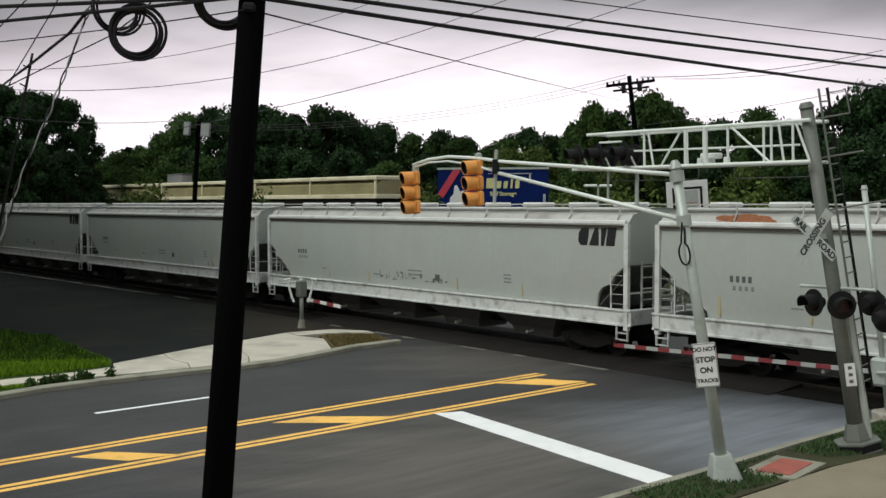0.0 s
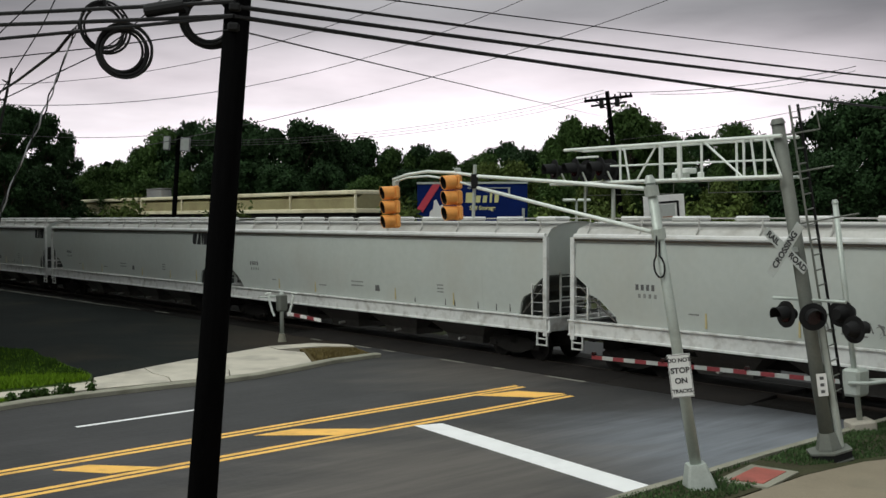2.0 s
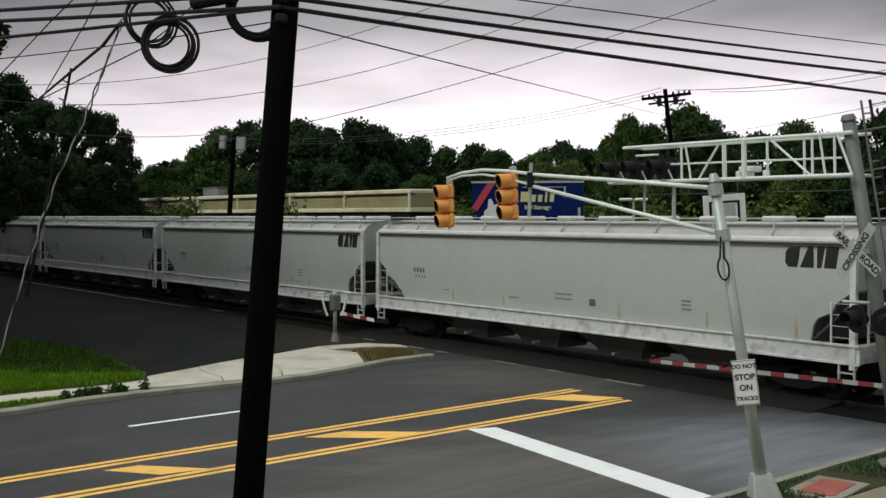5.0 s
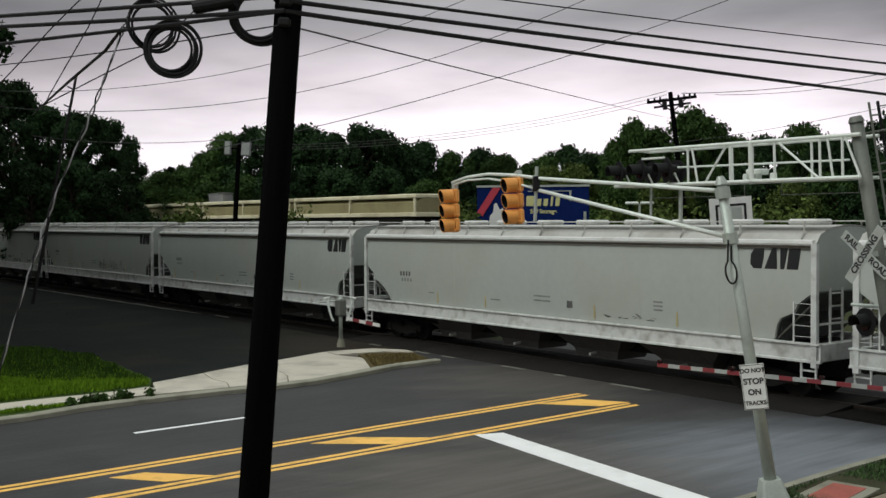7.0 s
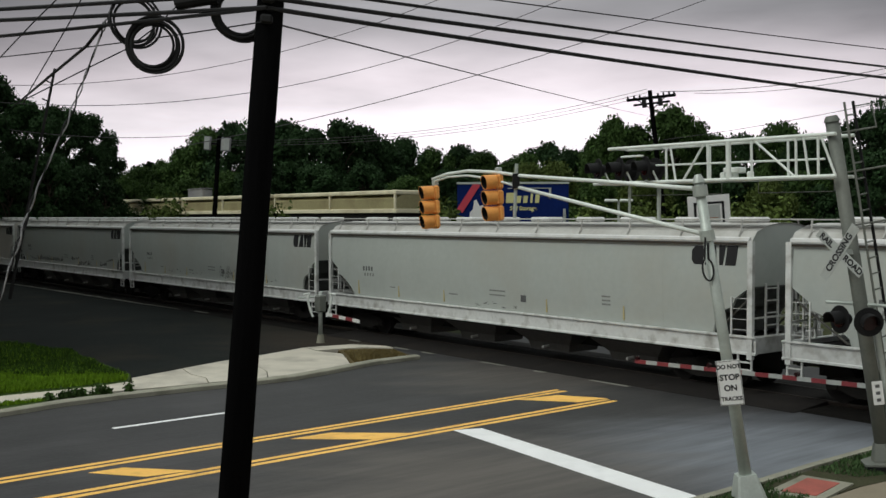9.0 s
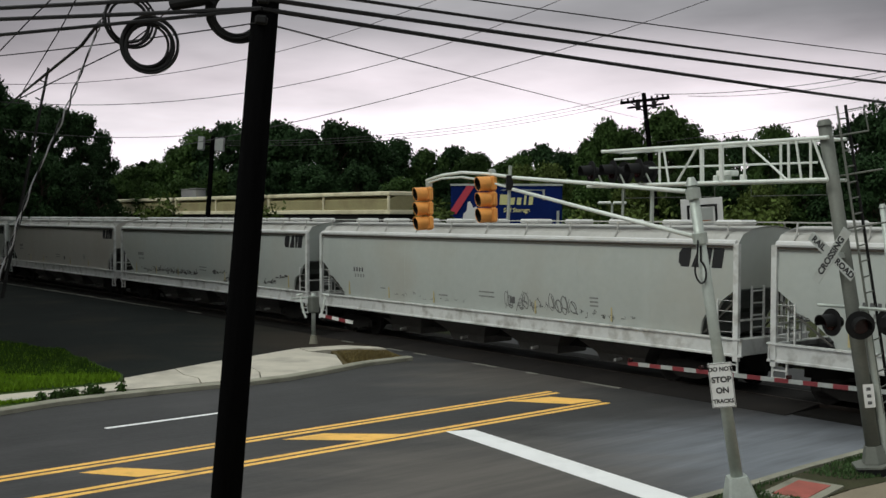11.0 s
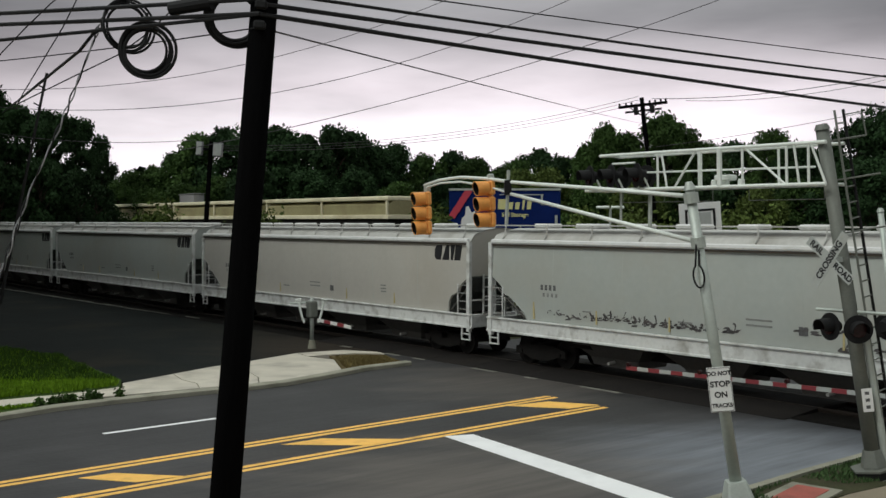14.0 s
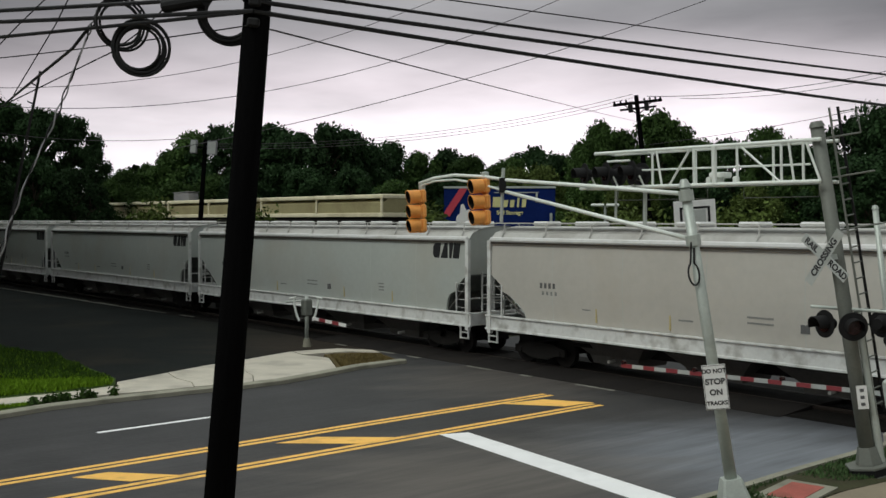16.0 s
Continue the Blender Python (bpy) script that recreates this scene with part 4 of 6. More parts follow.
part("pole", tube([(0, 0, 0.45), (0, 0, 3), (0, 0, 5.55)], 0.105, 16, 0.085), GALV, mast, smooth=True)
part("cap", tube([(0, 0, 5.52), (0, 0, 5.6), (0, 0, 5.66)], 0.11, 12, 0.05), GALV, mast)
for z in (4.62, 5.38):
    part("clamp", tube([(0, 0, z - 0.09), (0, 0, z + 0.09)], 0.125, 12), GALV, mast)


def along(base, s, z):
    p = base - U * s
    return (p.x, p.y, z)


mb = mast_at(5.3) + Vector((0.06, 0, 0))
mb.z = 0
part("arm", tube([along(mb, 0, 5.33), along(mb, 2.2, 5.52), along(mb, 4.5, 5.70), along(mb, 5.3, 5.80), along(mb, 6.2, 5.86), along(mb, 6.9, 5.82), along(mb, 7.45, 5.72)], 0.040, 10, 0.030), ALU, mast, world=True, smooth=True)
part("brace", tube([along(mb, -0.1, 4.56), along(mb, 2.3, 5.02), along(mb, 4.75, 5.50)], 0.040, 10, 0.036), ALU, mast, world=True, smooth=True)
part("arm_rod", tube([along(mb, 4.7, 5.50), along(mb, 5.4, 5.66), along(mb, 6.2, 5.76), along(mb, 6.9, 5.75), along(mb, 7.4, 5.66)], 0.024, 8), ALU, mast, world=True, smooth=True)
part("hanger", tube([along(mb, 4.72, 4.85), along(mb, 4.66, 5.95)], 0.035, 8), GALV, mast, world=True)
part("arm_clamp", box(0, 0, 0, 0.14, 0.2, 0.3, Matrix.Translation(along(mb, 4.68, 5.6))), SIG_BLACK, mast, world=True)
loop = [(-0.10 + 0.09 * math.sin(a), -0.1, 4.06 - 0.19 * math.cos(a)) for a in [i * math.pi / 9 for i in range(-8, 9)]]
part("cable_loop", tube([(-0.06, -0.1, 4.6)] + loop + [(-0.03, -0.1, 4.5)], 0.016, 6), CABLE, mast, "hanging black cable loop")


def signal_head(x, y, z, turn, lean):
    """Three yellow sections with visors; z is the lower edge."""
    ob = thing("traffic_signal", Matrix.Translation((x, y, z)) @ FACE @ pose(0, 0, 0, 0, lean, turn), "yellow three-section traffic signal hanging from the mast arm", "traffic signal", "traffic signals")
    part("bracket", box(0, 0.02, 1.03, 0.14, 0.12, 0.16, bevel=0.02), GALV, ob, "pale steel hanger bracket")
    for k in range(3):
        zc = 0.16 + 0.325 * k
        sec = part("section", box(0, 0.01, zc, 0.29, 0.13, 0.312, bevel=0.04), SIG_YELLOW, ob)
        part("door", box(0, -0.06, zc, 0.27, 0.03, 0.28, bevel=0.012), SIG_YELLOW, sec)
        part("lens", disc(0.14, 0.03, 20, Matrix.Translation((0, -0.085, zc))), LENS_DARK, sec, "unlit dark lens")
        v = hood(0.152, 0.28, 22, 0.97)
        v.transform(Matrix.Translation((0, -0.07, zc)))
        part("visor", v, SIG_YELLOW, sec, smooth=False)
        v = hood(0.138, 0.273, 22, 0.97)
        v.transform(Matrix.Translation((0, -0.072, zc)))
        part("visor_lining", v, SIG_BLACK, sec, "matt black visor lining")
    return ob


p = along(mb, 5.20, 4.79)
signal_head(p[0], p[1], p[2], -17, -4)
p = along(mb, 7.34, 4.61)
signal_head(p[0], p[1], p[2], -17, -4)

# ---- sign on the mast ----
sp = mast_at(2.05)
sign = thing("stop_on_tracks_sign", Matrix.Translation((sp.x - 0.05, sp.y - 0.13, 2.09)) @ pose(0, 0, 0, 0, -7, -14), "white upright sign reading do not stop on tracks", "sign")
part("plate", box(0, 0, 0, 0.39, 0.012, 0.76, bevel=0.005), SIGN_WHITE, sign)
for i, txt in enumerate(("DO NOT", "STOP", "ON", "TRACKS")):
    letters("lettering", txt, 0.135 if len(txt) < 5 else (0.098 if txt[0] == "D" else 0.092), BLACK_PAINT, sign, pose(0, -0.009, 0.27 - 0.18 * i, 90, 0, 0), "black sign lettering")
bm = bmesh.new()
for sx in (-1, 1):
    add_box(bm, sx * 0.183, -0.008, 0, 0.008, 0.006, 0.72)
for sz in (-1, 1):
    add_box(bm, 0, -0.008, sz * 0.366, 0.37, 0.006, 0.008)
part("border", bm, BLACK_PAINT, sign)
bm = bmesh.new()
for z in (-0.25, 0.25):
    add_tube(bm, [(0, 0.0, z), (0, 0.1, z)], 0.02, 6)
part("bolt", bm, GALV, sign)

# ---- gantry over the road with lamps ----
GANTRY = pose(8.12, 19.65, 0.0, 0, -9.4, 0)
gantry = thing("signal_gantry", GANTRY, "leaning galvanised column with a ladder and a cantilever truss", "signal gantry")


def gantry_at(z):
    return GANTRY @ Vector((0, 0, z / math.cos(radians(9.4))))


hexa = [(math.cos(radians(a + 22)), math.sin(radians(a + 22))) for a in range(0, 360, 60)]
part("plinth", loft([[(0.44 * c, 0.40 * s, z) for c, s in hexa] for z in (0.0, 0.24)]), SIG_BLACK, gantry, "black plinth")
for z in (0.09, 0.27):
    part("plinth_rim", loft([[(0.46 * c, 0.42 * s, z + dz) for c, s in hexa] for dz in (-0.018, 0.018)]), COLUMN, gantry, "pale rim")
part("column", tube([(0, 0, 0.2), (0, 0, 3.4), (0, 0, 6.75)], 0.14, 20, 0.125), COLUMN, gantry, smooth=True)
part("flange", loft([[(r * c, r * s, z) for c, s in hexa] for r, z in ((0.25, 0.28), (0.25, 0.32), (0.172, 0.62))]), COLUMN, gantry, "flared foot")
part("side_pipe", tube([(0.21, -0.05, 0.3), (0.21, -0.05, 3.2)], 0.075, 12), GALV, gantry)
part("column_cap", tube([(0, 0, 6.73), (0, 0, 6.79), (0, 0, 6.84)], 0.15, 16, 0.10), COLUMN, gantry)
part("ladder_rail", tube([(0.24, -0.1, 1.2), (0.24, -0.1, 7.05)], 0.022, 6), COLUMN, gantry)
part("ladder_rail", tube([(0.48, 0.1, 1.2), (0.48, 0.1, 7.05)], 0.028, 6), SIG_BLACK, gantry)
for k in range(19):
    z = 1.4 + 0.3 * k
    part("ladder_rung", tube([(0.24, -0.1, z), (0.48, 0.1, z)], 0.016, 6), COLUMN, gantry)
for z, l in ((5.75, 0.95), (4.75, 1.3), (6.5, 0.8)):
    part("ladder_bracket", tube([(0.1, 0, z), (l, 0.0, z)], 0.018, 6), COLUMN, gantry)
part("ladder_bracket", tube([(0.8, 0, 6.5), (0.78, 0, 6.95), (0.48, 0.1, 6.95)], 0.014, 6), COLUMN, gantry)

gb = gantry_at(6.0)
gb.z = 0


def g_at(s, z, back=0.0):
    p = gb - U * s + R * back
    return (p.x, p.y, z)


ZT, ZL, GL = 6.40, 5.62, 6.1
for back, rad in ((0.0, 0.038), (0.62, 0.034)):
    b0 = back - 0.22
    part("top_chord", tube([g_at(-0.1, ZT, b0), g_at(GL - 0.55, ZT, b0)], rad, 8), ALU, gantry, world=True)
    part("bottom_chord", tube([g_at(-0.1, ZL, b0), g_at(GL - 0.1, ZL, b0)], rad, 8), ALU, gantry, world=True)
    for s in ((0.25, 0.72, 1.72, 2.78, 3.87) if back == 0 else (1.3, 3.2)):
        part("upright", tube([g_at(s, ZL, b0), g_at(s + 0.02, ZT, b0)], 0.026, 6), ALU, gantry, world=True)
    for s0, s1 in (((-0.1, 0.22), (0.45, 0.58), (0.74, 1.70), (3.43, 2.87), (3.62, 3.78)) if back == 0 else ()):
        part("diagonal", tube([g_at(s0, ZL, b0), g_at(s1, ZT, b0)], 0.024, 6), ALU, gantry, world=True)
part("upright", tube([g_at(2.27, ZL, -0.22), g_at(2.29, ZT, -0.22)], 0.055, 8), ALU, gantry, world=True)
part("lower_rail", tube([g_at(0.3, ZL - 0.27, 0.4), g_at(2.0, ZL - 0.27, 0.4)], 0.010, 6), COLUMN, gantry, world=True)
part("lower_rail", tube([g_at(2.9, ZL - 0.27, 0.4), g_at(5.4, ZL - 0.27, 0.4)], 0.010, 6), COLUMN, gantry, world=True)
for s in (0.3, 2.0, 2.9, 4.2, 5.4):
    part("rail_hanger", tube([g_at(s, ZL, 0.4), g_at(s, ZL - 0.27, 0.4)], 0.008, 6), COLUMN, gantry, world=True)
for s, w in ((2.05, 0.10), (2.45, 0.16), (2.7, 0.12)):
    part("junction_box", box(0, 0, 0, w, 0.14, 0.16, Matrix.Translation(g_at(s, ZL + 0.09, 0.2)) @ FACE, bevel=0.02), ALU, gantry, world=True)
part("middle_rail", tube([g_at(0.5, 5.98, 0.4), g_at(4.9, 6.02, 0.4)], 0.022, 6), ALU, gantry, world=True)
for s in (0.6, 1.8, 3.0, 4.2, 5.4, 5.9):
    part("cross_tie", tube([g_at(s, ZL, -0.22), g_at(s, ZL, 0.4)], 0.022, 6), ALU, gantry, world=True)
for s in (0.9, 2.1, 3.3, 4.5, 5.5):
    part("top_tie", tube([g_at(s, ZT, -0.22), g_at(min(s, GL - 0.4), ZT, 0.4)], 0.02, 6), ALU, gantry, world=True)
part("walkway", slab([g_at(0.2, 0, -0.05)[:2], g_at(GL - 0.12, 0, -0.05)[:2], g_at(GL - 0.12, 0, 0.25)[:2], g_at(0.2, 0, 0.25)[:2]], ZL - 0.03, ZL), GALV, gantry, world=True)
part("lamp_rail", tube([g_at(4.45, 6.20, -0.3), g_at(5.1, 6.20, -0.3)], 0.024, 6), ALU, gantry, world=True)
part("drop_pipe", tube([g_at(4.35, ZL, 0.1), g_at(4.35, 4.75, 0.1)], 0.045, 8), GALV, gantry, world=True)
part("drop_pipe", tube([g_at(5.2, ZL, 0.1), g_at(5.2, 4.95, 0.1)], 0.03, 8), GALV, gantry, world=True)
part("equipment_box", box(0, 0, 0, 0.4, 0.25, 0.12, Matrix.Translation(g_at(2.4, 5.82, 0.15)) @ FACE, bevel=0.02), ALU, gantry, world=True)


def warning_lamp(p, turn, lens=True, tilt=0):
    ob = thing("warning_lamp", Matrix.Translation(p) @ FACE @ pose(0, 0, 0, tilt, 0, turn), "black round crossing lamp with a dark red lens", "warning lamp", "crossing warning lamps")
    part("backplate", disc(0.265, 0.02, 28), SIG_BLACK, ob)
    part("housing", disc(0.17, 0.2, 18, Matrix.Translation((0, 0.11, 0)), 0.10), SIG_BLACK, ob)
    part("lens", disc(0.15, 0.03, 20, Matrix.Translation((0, -0.022, 0))), LENS_RED, ob, "unlit dark red lens")
    v = hood(0.165, 0.28, 18, 0.62)
    v.transform(Matrix.Translation((0, -0.01, 0)))
    part("visor", v, SIG_BLACK, ob)
    return ob


lb = gantry_at(3.0)
part("lamp_arm", tube([(lb.x - U.x * 0.75, lb.y - U.y * 0.75, 3.22), (lb.x + U.x * 0.8, lb.y + U.y * 0.8, 3.22)], 0.032, 8), GALV, gantry, world=True)
for s, fwd, turn, dz in ((-0.31, -0.25, -18, -0.07), (0.32, -0.34, 45, -0.07), (0.56, 0.28, 180, -0.03), (0.90, 0.12, 165, -0.30)):
    q = lb + U * s + R * fwd
    warning_lamp((q.x, q.y, 3.0 + dz), turn)
for s in (4.4, 5.15, 5.8):
    warning_lamp(g_at(s, 5.93, -0.30), -25)
    for ds in (-0.2, 0.12):
        part("lamp_hanger", tube([g_at(s + ds, ZL, -0.1), g_at(s + ds * 0.5, 6.05, -0.3)], 0.022, 6), ALU, gantry, world=True)
for s in (4.8, 5.5):
    warning_lamp(g_at(s, 5.93, 0.5), 180)

# crossbuck: two white blades with black lettering
xb = gantry_at(4.2)
buck = thing("crossbuck_sign", Matrix.Translation((xb.x - 0.31, xb.y - 0.2, 4.2)) @ pose(0, 0, 0, 0, -8, -56), "white railroad crossing crossbuck with black lettering", "sign")
for a, dy, txts in ((-47, -0.012, ("CROSSING",)), (47, 0.0, ("RAIL", "ROAD"))):
    rot = Matrix.Rotation(radians(a), 4, "Y")
    bl = part("blade", box(0, dy, 0, 1.2, 0.01, 0.19), AGED_WHITE, buck, at=rot)
    for i, txt in enumerate(txts):
        xo = 0 if len(txts) == 1 else (-0.36 if i == 0 else 0.36)
        letters("lettering", txt, 0.175 if len(txts) == 1 else 0.165, BLACK_PAINT, bl, pose(xo, dy - 0.008, 0, 90, 0, 0), "black sign lettering")
part("clamp", box(0.05, 0.14, 0, 0.08, 0.28, 0.1), GALV, buck)
tp_ = gantry_at(1.62)
plate = thing("track_plate", Matrix.Translation((tp_.x + 0.0, tp_.y - 0.2, 1.58)) @ pose(0, 0, 0, 0, -7, -12), "small white plate with three dark marks on the column", "sign")
part("plate", box(0, 0, 0, 0.19, 0.01, 0.44), SIGN_WHITE, plate)
for k in range(3):
    part("mark", box(0.0, -0.007, 0.13 - 0.13 * k, 0.075, 0.006, 0.06), GREY_STENCIL, plate, "dark mark")


# ---- crossing gates ----
def gate(base, lean, post_h, arm_len, mech_z, arm_z, label, droop=0.0):
    m = pose(base[0], base[1], 0, 0, lean, 0)
    g = thing("crossing_gate", m, label, "crossing gate", "crossing gates")
    b = m @ Vector((0, 0, mech_z))
    part("foundation", box(0, 0, 0.12, 0.55, 0.55, 0.36, bevel=0.04), CONCRETE, g, "concrete foundation")
    part("post", tube([(0, 0, 0.2), (0, 0, post_h)], 0.062, 12), GALV, g, smooth=True)
    part("post_cap", tube([(0, 0, post_h - 0.03), (0, 0, post_h + 0.05)], 0.08, 10, 0.05), GALV, g)
    part("mechanism", box(0, 0, 0, 0.42, 0.5, 0.62, Matrix.Translation((b.x, b.y, mech_z)) @ Matrix.Rotation(ANG, 4, "Z"), bevel=0.06), GALV, g, "pale gate mechanism box", world=True)
    for k in (-1, 1):
        o = R * (0.3 * k)
        st = Vector((b.x, b.y, mech_z)) + o
        part("counterweight_arm", tube([st, st + U * 0.5 + Vector((0, 0, 0.06)), st + U * 1.0 + Vector((0, 0, 0.18))], 0.045, 8), GALV, g, world=True)
    n = max(3, int(arm_len / 0.38))
    st = Vector((b.x, b.y, arm_z)) - U * 0.1
    for i in range(n):
        a, c = st - U * (arm_len * i / n), st - U * (arm_len * (i + 1) / n)
        a, c = a - Vector((0, 0, droop * i / n)), c - Vector((0, 0, droop * (i + 1) / n))
        mid = (a + c) / 2
        d = (c - a)
        rot = d.to_track_quat("X", "Z").to_matrix().to_4x4()
        part("stripe", box(0, 0, 0, d.length + 0.001, 0.035, 0.10, Matrix.Translation(mid) @ rot), GATE_RED if i % 2 else AGED_WHITE, g, "red gate stripe" if i % 2 else "white gate stripe", world=True)
    for f in (0.35, 0.68, 0.99):
        q = st - U * arm_len * f + Vector((0, 0, 0.10 - droop * f))
        part("arm_lamp", tube([q - R * 0.05, q + R * 0.05], 0.055, 10), LENS_RED, g, "small red gate lamp", world=True)
    return g


gate((9.9, 22.4), -7.0, 5.2, 7.65, 1.15, 1.12, "lowered red and white crossing gate on a galvanised post", 0.2)
bp = thing("blue_plate", pose(9.55, 22.27, 2.55, 0, -7, -20), "small blue emergency notice plate on the gate post", "sign")
part("plate", box(0, 0, 0, 0.2, 0.012, 0.22), BLUE_SIGN, bp)
part("bar", box(0, -0.008, 0.04, 0.14, 0.004, 0.03), SIGN_WHITE, bp)
part("bar", box(0, -0.008, -0.04, 0.12, 0.004, 0.03), SIGN_WHITE, bp)

# the far gate: galvanised post with a frame and a short lowered arm
FG = (-5.26, 40.2)
fg = thing("crossing_gate", pose(FG[0], FG[1], 0), "galvanised gate post with a short lowered red and white arm", "crossing gate", "crossing gates")
part("foundation", tube([(0, 0, 0), (0, 0, 0.32)], 0.17, 12, 0.11), KERB, fg, "concrete foundation")
part("post", tube([(0, 0, 0.2), (0, 0, 1.95)], 0.08, 14), GALV, fg, smooth=True)
part("mechanism", box(0, 0, 1.52, 0.34, 0.36, 0.66, Matrix.Rotation(ANG, 4, "Z"), bevel=0.05), COLUMN, fg, "pale gate mechanism box")
for s in (-1, 1):
    part("counterweight_arm", tube([(0.26 * s, -0.2, 1.02), (0.34 * s, -0.2, 1.2), (0.42 * s, -0.2, 1.5), (0.47 * s, -0.2, 1.78), (0.40 * s, -0.2, 1.93), (0.62 * s, -0.2, 1.88)], 0.045, 8), ALU, fg)
part("top_bracket", tube([(-0.85, 0, 1.74), (-0.2, 0, 1.78)], 0.032, 8), GALV, fg)
for i in range(5):
    a = Vector((0.25, -0.2, 1.12)) + U * 0.46 * i - Vector((0, 0, 0.02 * i))
    c = a + U * 0.46 - Vector((0, 0, 0.02))
    rot = (c - a).to_track_quat("X", "Z").to_matrix().to_4x4()
    part("stripe", box(0, 0, 0, (c - a).length, 0.035, 0.12, Matrix.Translation((a + c) / 2) @ rot), GATE_RED if i % 2 else SIGN_WHITE, fg, "red gate stripe" if i % 2 else "white gate stripe")

# ================= utility pole, cables and wires =================
UP = pose(-2.42, 10.4, 0, 0, 4.75, 0)
upole = thing("utility_pole", UP, "tall dark leaning wooden utility pole carrying cables", "utility pole")
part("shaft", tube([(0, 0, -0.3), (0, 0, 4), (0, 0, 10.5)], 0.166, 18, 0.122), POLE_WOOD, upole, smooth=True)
for z in (6.85, 7.05, 7.25):
    part("cable_clamp", box(0, -0.14, z, 0.12, 0.1, 0.09, bevel=0.02), SIG_BLACK, upole)
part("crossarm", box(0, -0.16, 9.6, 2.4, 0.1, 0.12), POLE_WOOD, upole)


def px(z):
    q = UP @ Vector((0, 0, z / math.cos(radians(4.75))))
    return (q.x, q.y - 0.17, z)


def line_thing(name, pts, r, material, label, category, seg=6):
    ob = thing(name, pose(0, 0, 0), label, category, "overhead lines", kind="")
    part("strand", tube(pts, r, seg), material, ob)
    return ob


FAR = Vector((30.0, 38.5, 0))
for z, r, zf, sag in ((6.93, 0.024, 7.90, 0.30), (7.03, 0.024, 8.84, 0.30), (7.15, 0.018, 9.20, 0.30)):
    line_thing("cable", sagging(px(z), (FAR.x, FAR.y, zf), sag, 24), r, CABLE, "thick black overhead cable slung from the pole", "cable")
line_thing("cable", sagging(px(7.30), (FAR.x, FAR.y, 9.60), 0.2, 24), 0.008, CABLE, "thin black overhead wire slung from the pole", "wire")
LEFT = Vector((-26.0, 20.5, 0))
for z, r, zl, sag in ((6.93, 0.019, 7.43, 0.2), (6.935, 0.022, 8.72, 0.2), (7.08, 0.022, 8.69, 0.2)):
    line_thing("cable", sagging(px(z), (LEFT.x, LEFT.y, zl), sag, 24), r, CABLE, "thick black overhead cable slung from the pole", "cable")

# thin wires across the sky
WL = "thin weathered overhead wire"
for a, b, sag, r in (
    (px(6.80), (13.1, 70.0, 11.45), 0.04, 0.010),
    ((-34.32, 65.0, 13.51), (2.74, 65.0, 19.9), 2.66, 0.020),
    ((-32.55, 65.0, 12.49), (11.41, 65.0, 20.54), 3.57, 0.022),
    ((-17.18, 67.0, 9.47), (20.66, 67.0, 20.37), 0.93, 0.024),
    ((-30.0, 70.0, 10.75), (-16.92, 70.0, 10.37), 0.35, 0.020),
    ((-16.4, 70.0, 10.0), (13.6, 75.0, 13.9), 1.05, 0.016),
    ((-16.4, 70.0, 9.7), (13.6, 75.0, 13.4), 1.05, 0.016),
    ((-16.4, 70.0, 9.85), (13.6, 75.0, 13.65), 1.05, 0.014),
    ((14.6, 75.0, 13.73), (32.0, 75.0, 15.6), 0.49, 0.024),
    ((17.0, 75.0, 13.6), (32.0, 75.0, 15.27), 0.50, 0.018),
    ((15.4, 78.0, 10.5), (32.43, 78.0, 13.41), 0.2, 0.020),
):
    line_thing("wire", sagging(a, b, sag, 20), r, WIRE, WL, "wire", 5)

